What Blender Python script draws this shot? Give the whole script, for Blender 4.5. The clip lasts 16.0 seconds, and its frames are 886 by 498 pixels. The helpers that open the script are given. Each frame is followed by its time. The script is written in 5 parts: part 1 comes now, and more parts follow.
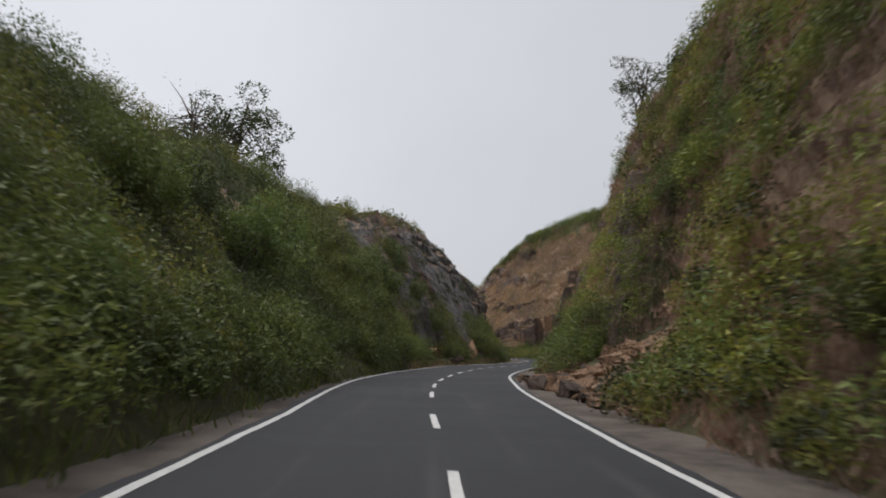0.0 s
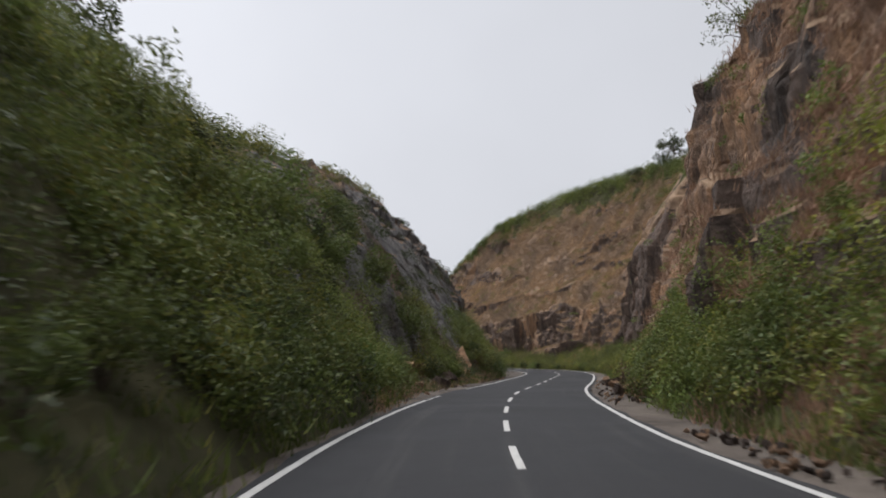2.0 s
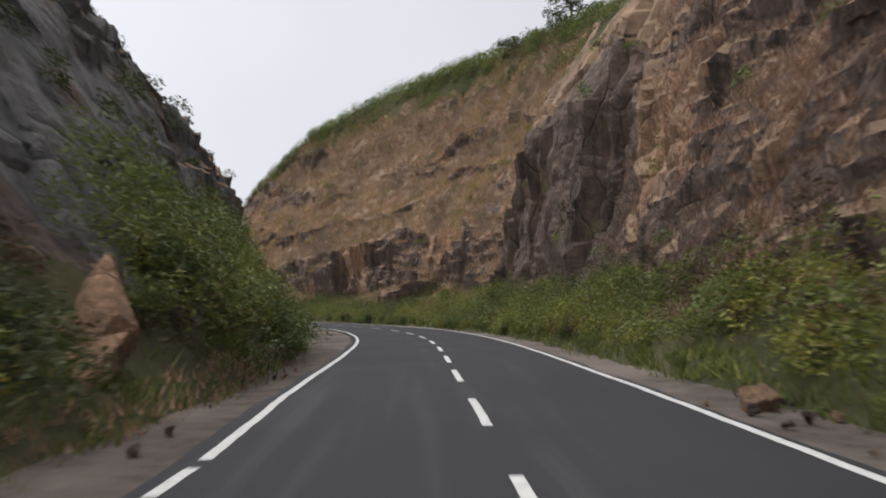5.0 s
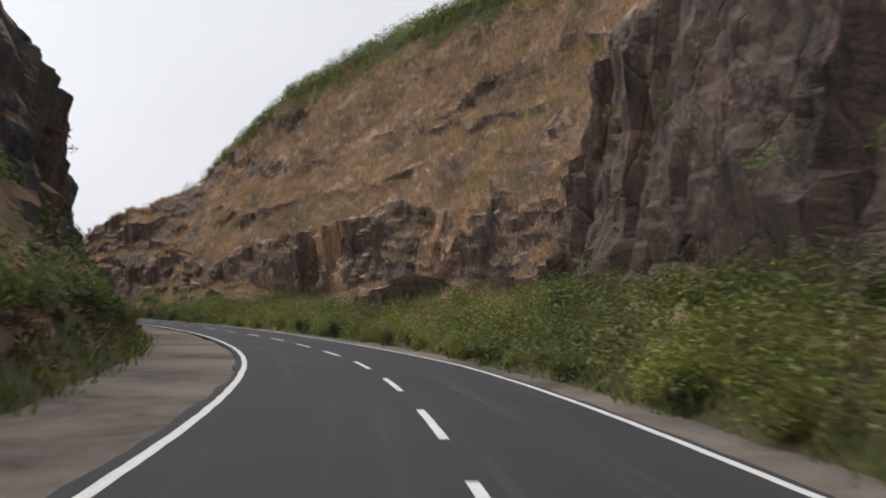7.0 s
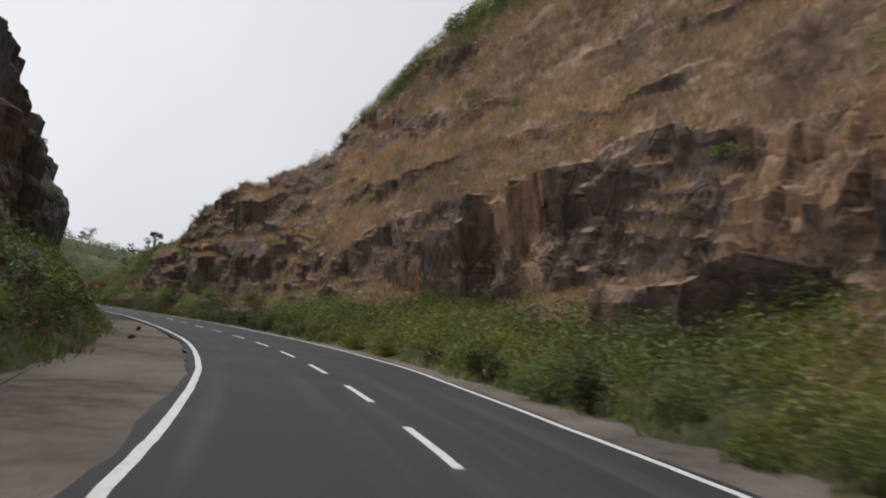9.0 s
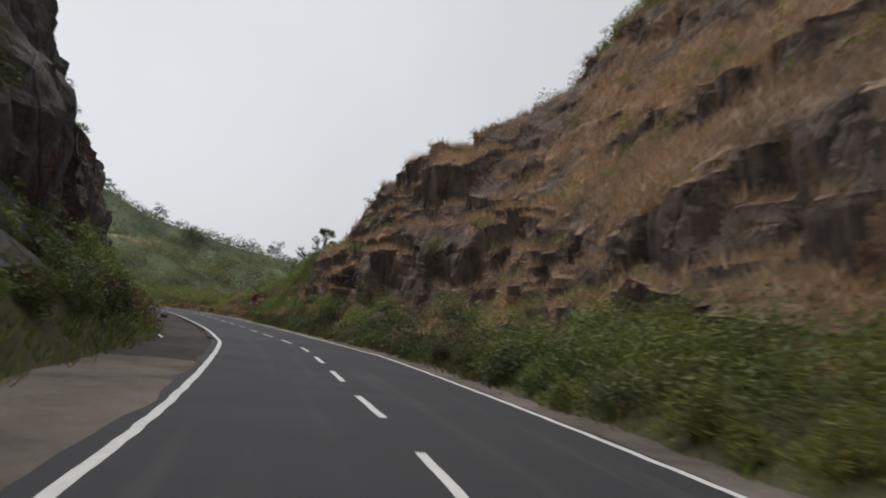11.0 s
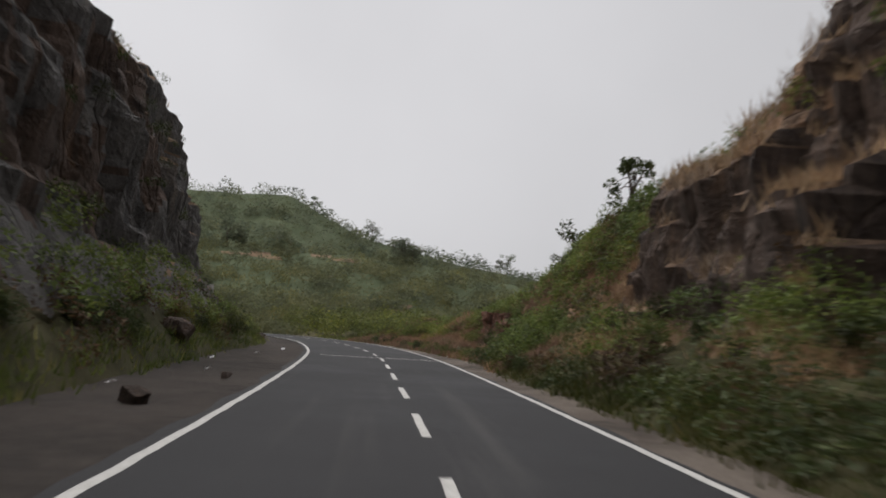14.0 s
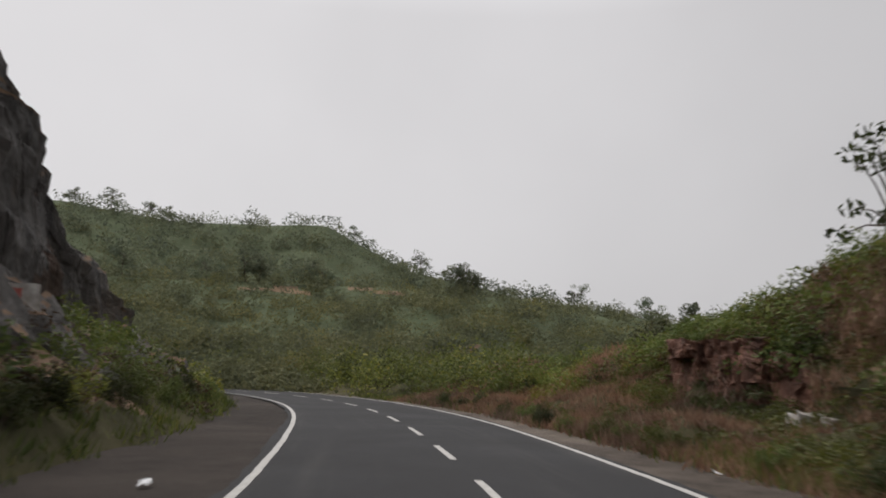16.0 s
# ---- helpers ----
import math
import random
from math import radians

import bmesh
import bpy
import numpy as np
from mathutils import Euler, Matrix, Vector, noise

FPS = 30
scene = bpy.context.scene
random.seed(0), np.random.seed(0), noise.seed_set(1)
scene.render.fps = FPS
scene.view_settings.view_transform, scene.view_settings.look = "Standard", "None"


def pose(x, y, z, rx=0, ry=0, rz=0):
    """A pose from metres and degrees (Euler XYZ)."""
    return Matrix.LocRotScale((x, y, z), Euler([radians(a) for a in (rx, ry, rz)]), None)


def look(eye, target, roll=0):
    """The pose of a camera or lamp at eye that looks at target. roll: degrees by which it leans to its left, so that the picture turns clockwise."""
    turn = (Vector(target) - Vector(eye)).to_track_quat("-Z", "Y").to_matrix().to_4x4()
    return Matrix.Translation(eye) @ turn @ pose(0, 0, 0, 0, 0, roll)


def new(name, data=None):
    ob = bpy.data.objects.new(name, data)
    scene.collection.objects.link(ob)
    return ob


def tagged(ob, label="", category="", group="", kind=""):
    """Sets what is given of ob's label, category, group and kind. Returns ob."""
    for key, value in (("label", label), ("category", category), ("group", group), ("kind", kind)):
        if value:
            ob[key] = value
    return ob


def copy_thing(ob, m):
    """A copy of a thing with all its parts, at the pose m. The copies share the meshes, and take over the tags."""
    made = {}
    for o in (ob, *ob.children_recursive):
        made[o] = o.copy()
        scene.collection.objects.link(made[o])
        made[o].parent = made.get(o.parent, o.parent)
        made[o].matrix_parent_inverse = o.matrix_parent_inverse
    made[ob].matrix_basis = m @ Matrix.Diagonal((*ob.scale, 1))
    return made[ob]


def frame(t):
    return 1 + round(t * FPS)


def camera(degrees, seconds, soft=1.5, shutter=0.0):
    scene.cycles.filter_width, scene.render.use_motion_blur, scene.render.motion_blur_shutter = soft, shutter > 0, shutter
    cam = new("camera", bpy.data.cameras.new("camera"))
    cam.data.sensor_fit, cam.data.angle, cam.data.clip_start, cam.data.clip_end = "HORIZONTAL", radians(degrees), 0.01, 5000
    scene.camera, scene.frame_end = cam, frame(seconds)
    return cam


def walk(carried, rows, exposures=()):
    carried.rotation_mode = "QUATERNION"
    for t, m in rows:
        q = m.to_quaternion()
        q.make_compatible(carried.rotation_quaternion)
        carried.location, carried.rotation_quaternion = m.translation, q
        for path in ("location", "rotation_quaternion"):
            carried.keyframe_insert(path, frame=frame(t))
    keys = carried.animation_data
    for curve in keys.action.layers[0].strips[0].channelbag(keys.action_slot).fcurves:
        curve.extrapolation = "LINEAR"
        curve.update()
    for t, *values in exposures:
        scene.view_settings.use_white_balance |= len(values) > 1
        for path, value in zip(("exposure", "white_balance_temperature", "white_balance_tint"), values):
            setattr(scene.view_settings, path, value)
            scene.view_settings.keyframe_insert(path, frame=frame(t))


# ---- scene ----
cam = camera(57.4, 16.0, soft=1.8, shutter=0.38)
PATH = [
    (0, (0.860, -1.600, 1.406), (0.872, 0.385, 1.650), 2.00),
    (0.5, (0.461, 5.439, 1.510), (0.448, 7.424, 1.751), 1.09),
    (1, (-0.025, 13.351, 1.551), (-0.016, 15.337, 1.791), 0.48),
    (1.5, (-0.257, 20.889, 1.559), (-0.197, 22.872, 1.811), 0.01),
    (2, (-0.276, 28.327, 1.554), (-0.143, 30.304, 1.823), -0.50),
    (2.5, (-0.043, 35.756, 1.518), (0.227, 37.714, 1.826), -0.93),
    (3, (0.405, 42.697, 1.537), (0.780, 44.638, 1.835), -0.49),
    (3.5, (1.481, 50.280, 1.470), (1.912, 52.220, 1.699), -1.06),
    (4, (2.926, 57.897, 1.454), (3.456, 59.820, 1.606), -1.51),
    (4.5, (4.540, 64.800, 1.488), (5.098, 66.716, 1.627), -1.09),
    (7, (13.469, 98.729, 1.506), (14.047, 100.637, 1.669), 2.09),
    (7.5, (14.788, 106.249, 1.567), (15.313, 108.172, 1.734), 2.41),
    (8, (15.674, 114.030, 1.592), (16.144, 115.965, 1.776), 3.53),
    (8.5, (16.200, 121.983, 1.524), (16.545, 123.943, 1.715), 4.73),
    (9, (16.291, 129.692, 1.476), (16.516, 131.671, 1.660), 5.24),
    (9.5, (15.861, 137.454, 1.469), (15.969, 139.441, 1.667), 5.56),
    (10, (14.939, 145.289, 1.437), (14.926, 147.279, 1.640), 6.17),
    (12.5, (5.395, 184.625, 1.520), (4.874, 186.548, 1.696), 3.72),
    (13, (2.391, 192.269, 1.457), (1.790, 194.166, 1.657), 3.26),
    (13.5, (-0.950, 199.745, 1.389), (-1.611, 201.620, 1.609), 3.05),
    (14, (-4.524, 206.988, 1.452), (-5.286, 208.826, 1.653), 3.40),
    (14.5, (-8.377, 214.323, 1.492), (-9.174, 216.146, 1.693), 3.24),
    (15, (-12.194, 221.322, 1.533), (-13.027, 223.124, 1.771), 2.99),
    (15.5, (-15.891, 228.127, 1.572), (-16.752, 229.908, 1.858), 2.26),
    (16, (-19.540, 234.507, 1.598), (-20.403, 236.285, 1.904), 1.50),
]
EXPOSURES = [(0.0, -0.14, 6330, 11), (2.0, 0.02, 6310, 11.3), (4.0, 0.2, 6320, 11.5), (7.0, 0.2, 6400, 11), (8.5, 0.06, 6410, 10.5), (10.0, -0.08, 6420, 10), (12.5, -0.3, 6480, 10.5), (14.0, -0.36, 6600, 11.5), (16.0, -0.38, 6700, 12)]
walk(cam, [(t, look(eye, target, roll)) for t, eye, target, roll in PATH], EXPOSURES)

# ---- daylight: a hazy overcast sky, brighter towards the zenith and the veiled sun, and a wide soft sun ----
world = bpy.data.worlds.new("overcast")
scene.world = world
world.use_nodes = True
wn, wl = world.node_tree.nodes, world.node_tree.links
bg = wn["Background"]
sky = wn.new("ShaderNodeTexSky")
sky.sky_type = "NISHITA"
sky.sun_disc = False
sky.sun_elevation, sky.sun_rotation = radians(60), radians(285)
sky.air_density, sky.dust_density = 1.0, 4.0
grey = wn.new("ShaderNodeHueSaturation")
grey.inputs["Saturation"].default_value = 0.12
grey.inputs["Value"].default_value = 0.02
wl.new(sky.outputs["Color"], grey.inputs["Color"])
coord = wn.new("ShaderNodeTexCoord")
split = wn.new("ShaderNodeSeparateXYZ")
wl.new(coord.outputs["Generated"], split.inputs["Vector"])
ramp = wn.new("ShaderNodeValToRGB")
ramp.color_ramp.elements[0].position, ramp.color_ramp.elements[0].color = 0.0, (0.64, 0.65, 0.675, 1)
ramp.color_ramp.elements[1].position, ramp.color_ramp.elements[1].color = 1.0, (2.1, 2.19, 2.34, 1)
mid = ramp.color_ramp.elements.new(0.42)
mid.color = (0.67, 0.68, 0.708, 1)
wl.new(split.outputs["Z"], ramp.inputs["Fac"])
cloud = wn.new("ShaderNodeTexNoise")
cloud.inputs["Scale"].default_value, cloud.inputs["Detail"].default_value = 2.2, 4
wl.new(coord.outputs["Generated"], cloud.inputs["Vector"])
soft_cloud = wn.new("ShaderNodeMapRange")
soft_cloud.inputs["From Min"].default_value, soft_cloud.inputs["From Max"].default_value = 0.3, 0.7
soft_cloud.inputs["To Min"].default_value, soft_cloud.inputs["To Max"].default_value = 0.94, 1.05
wl.new(cloud.outputs["Fac"], soft_cloud.inputs["Value"])
times_cloud = wn.new("ShaderNodeMixRGB")
times_cloud.blend_type = "MULTIPLY"
times_cloud.inputs[0].default_value = 1.0
wl.new(ramp.outputs["Color"], times_cloud.inputs[1])
wl.new(soft_cloud.outputs["Result"], times_cloud.inputs[2])
both = wn.new("ShaderNodeMixRGB")
both.blend_type = "ADD"
both.inputs[0].default_value = 1.0
toward = wn.new("ShaderNodeVectorMath")
toward.operation = "DOT_PRODUCT"
toward.inputs[1].default_value = (-0.928, 0.372, 0.0)
wl.new(coord.outputs["Generated"], toward.inputs[0])
glow = wn.new("ShaderNodeMapRange")
glow.inputs["From Min"].default_value, glow.inputs["From Max"].default_value = -1.0, 1.0
glow.inputs["To Min"].default_value, glow.inputs["To Max"].default_value = 0.48, 1.24
wl.new(toward.outputs["Value"], glow.inputs["Value"])
sunward = wn.new("ShaderNodeMixRGB")
sunward.blend_type = "MULTIPLY"
sunward.inputs[0].default_value = 1.0
wl.new(times_cloud.outputs[0], sunward.inputs[1])
wl.new(glow.outputs["Result"], sunward.inputs[2])
wl.new(sunward.outputs[0], both.inputs[1])
wl.new(grey.outputs["Color"], both.inputs[2])
wl.new(both.outputs[0], bg.inputs["Color"])
bg.inputs["Strength"].default_value = 1.0

sun = new("sun", bpy.data.lights.new("sun", "SUN"))
sun.data.energy, sun.data.angle, sun.data.color = 2.2, radians(40), (1.0, 0.975, 0.935)
sun.matrix_world = look((-30, 2, 66), (0, 0, 0))

# ---- material helpers ----


def material(name, rough=0.85, spec=0.3):
    m = bpy.data.materials.new(name)
    m.use_nodes = True
    b = m.node_tree.nodes["Principled BSDF"]
    b.inputs["Roughness"].default_value = rough
    b.inputs["Specular IOR Level"].default_value = spec
    return m, m.node_tree.nodes, m.node_tree.links, b


def tex_noise(n, l, vec, scale, detail=6, rough=0.6, distort=0.0):
    t = n.new("ShaderNodeTexNoise")
    t.inputs["Scale"].default_value, t.inputs["Detail"].default_value = scale, detail
    t.inputs["Roughness"].default_value, t.inputs["Distortion"].default_value = rough, distort
    l.new(vec, t.inputs["Vector"])
    return t.outputs["Fac"]


def stops(n, l, fac, *pairs):
    r = n.new("ShaderNodeValToRGB")
    e = r.color_ramp.elements
    while len(e) < len(pairs):
        e.new(0.5)
    for k, (pos, col) in enumerate(pairs):
        e[k].position, e[k].color = pos, (*col, 1) if len(col) == 3 else col
    l.new(fac, r.inputs["Fac"])
    return r.outputs["Color"]


def blend(n, l, fac, a, b, mode="MIX"):
    m = n.new("ShaderNodeMixRGB")
    m.blend_type = mode
    for k, v in enumerate((fac, a, b)):
        if isinstance(v, (int, float)):
            m.inputs[k].default_value = v
        elif isinstance(v, tuple):
            m.inputs[k].default_value = (*v, 1)
        else:
            l.new(v, m.inputs[k])
    return m.outputs[0]


def relief(n, l, b, height, strength, dist):
    k = n.new("ShaderNodeBump")
    k.inputs["Strength"].default_value, k.inputs["Distance"].default_value = strength, dist
    l.new(height, k.inputs["Height"])
    l.new(k.outputs["Normal"], b.inputs["Normal"])


def place_vec(n, l, scale=(1, 1, 1), kind="Object"):
    c, m = n.new("ShaderNodeTexCoord"), n.new("ShaderNodeMapping")
    m.inputs["Scale"].default_value = scale
    l.new(c.outputs[kind], m.inputs["Vector"])
    return m.outputs["Vector"]


def asphalt_material():
    m, n, l, b = material("asphalt", 0.8, 0.18)
    v = place_vec(n, l)
    grain = tex_noise(n, l, v, 60, 4, 0.7)
    wide = tex_noise(n, l, v, 0.22, 4, 0.6, 0.4)
    fleck = tex_noise(n, l, v, 9, 5, 0.75)
    base = stops(n, l, wide, (0.3, (0.0155, 0.015, 0.0158)), (0.7, (0.026, 0.0252, 0.0258)))
    base = blend(n, l, 0.5, base, stops(n, l, grain, (0.3, (0.3, 0.3, 0.3)), (0.75, (0.75, 0.74, 0.73))), "OVERLAY")
    uv = place_vec(n, l, (0.05, 1.5, 1), "UV")
    trail = tex_noise(n, l, uv, 1.0, 4, 0.6, 0.15)
    base = blend(n, l, stops(n, l, trail, (0.55, (0, 0, 0)), (0.8, (0.34, 0.34, 0.34))), base, (0.08, 0.074, 0.068))
    base = blend(n, l, stops(n, l, fleck, (0.66, (0, 0, 0)), (0.82, (0.45, 0.45, 0.45))), base, (0.14, 0.125, 0.11))
    l.new(base, b.inputs["Base Color"])
    l.new(stops(n, l, wide, (0.3, (0.7, 0.7, 0.7)), (0.7, (0.88, 0.88, 0.88))), b.inputs["Roughness"])
    relief(n, l, b, grain, 0.35, 0.01)
    return m


def paint_material():
    m, n, l, b = material("road_paint", 0.7, 0.3)
    v = place_vec(n, l)
    wear = tex_noise(n, l, v, 7, 6, 0.75)
    fine = tex_noise(n, l, v, 55, 3)
    base = stops(n, l, wear, (0.25, (0.23, 0.22, 0.20)), (0.5, (0.39, 0.375, 0.35)), (0.75, (0.50, 0.485, 0.46)))
    base = blend(n, l, stops(n, l, fine, (0.62, (0, 0, 0)), (0.78, (0.6, 0.6, 0.6))), base, (0.16, 0.15, 0.14))
    l.new(base, b.inputs["Base Color"])
    relief(n, l, b, fine, 0.3, 0.005)
    return m


def earth_material(name, dark, light, dry, tuft):
    m, n, l, b = material(name, 0.95, 0.1)
    v = place_vec(n, l)
    wide = tex_noise(n, l, v, 0.16, 6, 0.65, 0.6)
    near = tex_noise(n, l, v, 1.7, 7, 0.7)
    grain = tex_noise(n, l, v, 22, 4, 0.7)
    base = stops(n, l, near, (0.3, dark), (0.7, light))
    base = blend(n, l, stops(n, l, wide, (0.42, (0, 0, 0)), (0.6, (1, 1, 1))), base, stops(n, l, grain, (0.3, dry), (0.7, tuft)))
    l.new(base, b.inputs["Base Color"])
    relief(n, l, b, blend(n, l, 0.5, near, grain), 0.7, 0.12)
    return m


def rock_material(name, dark, mid_tone, warm, warm_from, warm_to):
    m, n, l, b = material(name, 0.88, 0.25)
    v = place_vec(n, l)
    strata = place_vec(n, l, (1.25, 1.25, 0.75))
    streak = place_vec(n, l, (1.6, 1.6, 0.16))
    wide = tex_noise(n, l, v, 0.13, 5, 0.65, 0.8)
    band = tex_noise(n, l, strata, 0.9, 7, 0.7, 0.5)
    run = tex_noise(n, l, streak, 0.9, 6, 0.7)
    fine = tex_noise(n, l, v, 6, 7, 0.72)
    crack = n.new("ShaderNodeTexVoronoi")
    crack.feature = "DISTANCE_TO_EDGE"
    crack.inputs["Scale"].default_value = 0.55
    warp = n.new("ShaderNodeMixRGB")
    warp.inputs[0].default_value = 0.3
    wc = n.new("ShaderNodeTexNoise")
    wc.inputs["Scale"].default_value, wc.inputs["Detail"].default_value = 1.4, 5
    joints = place_vec(n, l, (1.15, 1.15, 0.42))
    l.new(joints, wc.inputs["Vector"])
    l.new(joints, warp.inputs[1])
    l.new(wc.outputs["Color"], warp.inputs[2])
    l.new(warp.outputs[0], crack.inputs["Vector"])
    base = stops(n, l, band, (0.28, dark), (0.5, mid_tone), (0.74, tuple(c * 1.55 for c in mid_tone)))
    heat = blend(n, l, 0.45, wide, run)
    base = blend(n, l, stops(n, l, heat, (warm_from, (0, 0, 0)), (warm_to, (1, 1, 1))), base, stops(n, l, fine, (0.3, tuple(c * 0.62 for c in warm)), (0.7, warm)))
    stain = tex_noise(n, l, place_vec(n, l, (0.9, 0.9, 0.10)), 0.8, 5, 0.65, 0.2)
    base = blend(n, l, stops(n, l, stain, (0.34, (0.75, 0.75, 0.75)), (0.46, (0, 0, 0))), base, tuple(c * 0.8 for c in dark))
    pale = tex_noise(n, l, v, 2.3, 6, 0.75)
    base = blend(n, l, stops(n, l, pale, (0.64, (0, 0, 0)), (0.74, (0.4, 0.4, 0.4))), base, tuple(0.6 * c + 0.08 for c in warm))
    base = blend(n, l, stops(n, l, crack.outputs["Distance"], (0.0, (0.35, 0.35, 0.35)), (0.02, (0, 0, 0))), base, tuple(c * 0.45 for c in dark))
    base = blend(n, l, 0.5, base, stops(n, l, fine, (0.25, (0.28, 0.28, 0.28)), (0.75, (0.74, 0.74, 0.74))), "OVERLAY")
    l.new(base, b.inputs["Base Color"])
    h = blend(n, l, 0.5, band, fine)
    h = blend(n, l, stops(n, l, crack.outputs["Distance"], (0.0, (0.5, 0.5, 0.5)), (0.03, (0, 0, 0))), h, (0, 0, 0))
    relief(n, l, b, h, 1.0, 0.45)
    return m


def leaf_material(name, low, high, tip, rough=0.55):
    m, n, l, b = material(name, rough, 0.25)
    info, geo = n.new("ShaderNodeObjectInfo"), n.new("ShaderNodeNewGeometry")
    v = place_vec(n, l)
    clump = tex_noise(n, l, v, 1.1, 3)
    base = stops(n, l, geo.outputs["Random Per Island"], (0.0, low), (0.75, high), (1.0, tip))
    base = blend(n, l, stops(n, l, clump, (0.35, (0.0, 0.0, 0.0)), (0.7, (0.55, 0.55, 0.55))), base, tuple(c * 0.6 for c in low))
    broad = tex_noise(n, l, v, 0.17, 4, 0.6)
    base = blend(n, l, stops(n, l, broad, (0.36, (0.0, 0.0, 0.0)), (0.5, (0.45, 0.45, 0.45)), (0.66, (0.9, 0.9, 0.9))), blend(n, l, 1.0, base, (0.6, 0.62, 0.66), "MULTIPLY"), blend(n, l, 1.0, base, (1.28, 1.15, 0.95), "MULTIPLY"))
    hsv = n.new("ShaderNodeHueSaturation")
    l.new(base, hsv.inputs["Color"])
    mr = n.new("ShaderNodeMapRange")
    mr.inputs["To Min"].default_value, mr.inputs["To Max"].default_value = 0.7, 1.35
    l.new(info.outputs["Random"], mr.inputs["Value"])
    l.new(mr.outputs["Result"], hsv.inputs["Value"])
    mh = n.new("ShaderNodeMapRange")
    mh.inputs["To Min"].default_value, mh.inputs["To Max"].default_value = 0.475, 0.512
    l.new(info.outputs["Random"], mh.inputs["Value"])
    l.new(mh.outputs["Result"], hsv.inputs["Hue"])
    l.new(hsv.outputs["Color"], b.inputs["Base Color"])
    b.inputs["Subsurface Weight"].default_value = 0.0
    tr = n.new("ShaderNodeBsdfTranslucent")
    l.new(hsv.outputs["Color"], tr.inputs["Color"])
    mix = n.new("ShaderNodeMixShader")
    mix.inputs[0].default_value = 0.38
    l.new(b.outputs[0], mix.inputs[1])
    l.new(tr.outputs[0], mix.inputs[2])
    l.new(mix.outputs[0], n["Material Output"].inputs["Surface"])
    return m


def plain_material(name, a, c, scale=8, rough=0.85, bump=0.02):
    m, n, l, b = material(name, rough, 0.25)
    v = place_vec(n, l)
    f = tex_noise(n, l, v, scale, 6, 0.7)
    l.new(stops(n, l, f, (0.3, a), (0.7, c)), b.inputs["Base Color"])
    relief(n, l, b, f, 0.6, bump)
    return m


ASPHALT, PAINT = asphalt_material(), paint_material()
DIRT = earth_material("shoulder_dirt", (0.040, 0.033, 0.028), (0.102, 0.083, 0.069), (0.178, 0.147, 0.121), (0.083, 0.068, 0.057))
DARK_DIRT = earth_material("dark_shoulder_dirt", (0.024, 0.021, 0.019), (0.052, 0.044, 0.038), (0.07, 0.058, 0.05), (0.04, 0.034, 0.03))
# shade in the gaps between hill bushes is put into this darker green
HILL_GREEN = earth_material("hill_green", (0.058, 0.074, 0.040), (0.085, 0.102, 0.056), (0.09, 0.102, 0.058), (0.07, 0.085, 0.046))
SOIL = earth_material("hillside_soil", (0.080, 0.055, 0.040), (0.165, 0.110, 0.076), (0.265, 0.176, 0.115), (0.185, 0.128, 0.082))
SCRUB = earth_material("scrub_ground", (0.026, 0.027, 0.013), (0.055, 0.05, 0.025), (0.085, 0.066, 0.038), (0.05, 0.055, 0.024))
ROCK_WARM = rock_material("weathered_basalt", (0.050, 0.035, 0.027), (0.175, 0.112, 0.075), (0.40, 0.225, 0.122), 0.45, 0.60)
ROCK_DARK = rock_material("dark_basalt", (0.022, 0.0165, 0.0135), (0.090, 0.062, 0.048), (0.26, 0.155, 0.092), 0.53, 0.68)
ROCK_GREY = rock_material("grey_basalt", (0.032, 0.029, 0.028), (0.115, 0.105, 0.098), (0.20, 0.15, 0.11), 0.55, 0.70)
RED_ROCK = rock_material("red_rock", (0.045, 0.026, 0.021), (0.16, 0.080, 0.058), (0.29, 0.13, 0.078), 0.45, 0.62)
BOULDER = rock_material("orange_boulder", (0.07, 0.048, 0.036), (0.20, 0.13, 0.088), (0.42, 0.245, 0.14), 0.38, 0.54)
LEAF = leaf_material("bush_leaf", (0.083, 0.116, 0.031), (0.142, 0.184, 0.050), (0.195, 0.21, 0.062))
LEAF_YELLOW = leaf_material("yellowing_leaf", (0.128, 0.150, 0.032), (0.20, 0.222, 0.048), (0.29, 0.255, 0.06))
LEAF_DARK = leaf_material("dark_leaf", (0.036, 0.050, 0.016), (0.060, 0.078, 0.025), (0.098, 0.100, 0.035))
LEAF_BROWN = leaf_material("dry_brush", (0.055, 0.038, 0.022), (0.115, 0.078, 0.045), (0.19, 0.13, 0.07), 0.7)
DRY_GRASS = leaf_material("dry_grass", (0.200, 0.134, 0.088), (0.35, 0.245, 0.164), (0.46, 0.355, 0.245), 0.7)
GREEN_GRASS = leaf_material("green_grass", (0.055, 0.08, 0.018), (0.12, 0.145, 0.04), (0.22, 0.20, 0.07), 0.7)
# far foliage: distance haze is painted in as paler, greyer leaf colours
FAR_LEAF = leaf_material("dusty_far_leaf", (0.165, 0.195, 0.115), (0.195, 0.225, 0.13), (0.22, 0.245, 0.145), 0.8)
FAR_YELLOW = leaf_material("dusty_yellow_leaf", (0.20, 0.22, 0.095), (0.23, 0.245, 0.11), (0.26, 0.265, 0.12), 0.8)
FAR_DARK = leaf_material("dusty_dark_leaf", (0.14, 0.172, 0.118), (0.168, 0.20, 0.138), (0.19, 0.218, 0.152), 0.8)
BARK = plain_material("bark", (0.05, 0.038, 0.028), (0.12, 0.095, 0.07), 14)
PLASTER = plain_material("white_plaster", (0.13, 0.11, 0.09), (0.55, 0.53, 0.50), 2.4)
LITTER = plain_material("white_plastic", (0.6, 0.6, 0.6), (0.8, 0.8, 0.8), 5, 0.5)

# ---- numpy noise ----


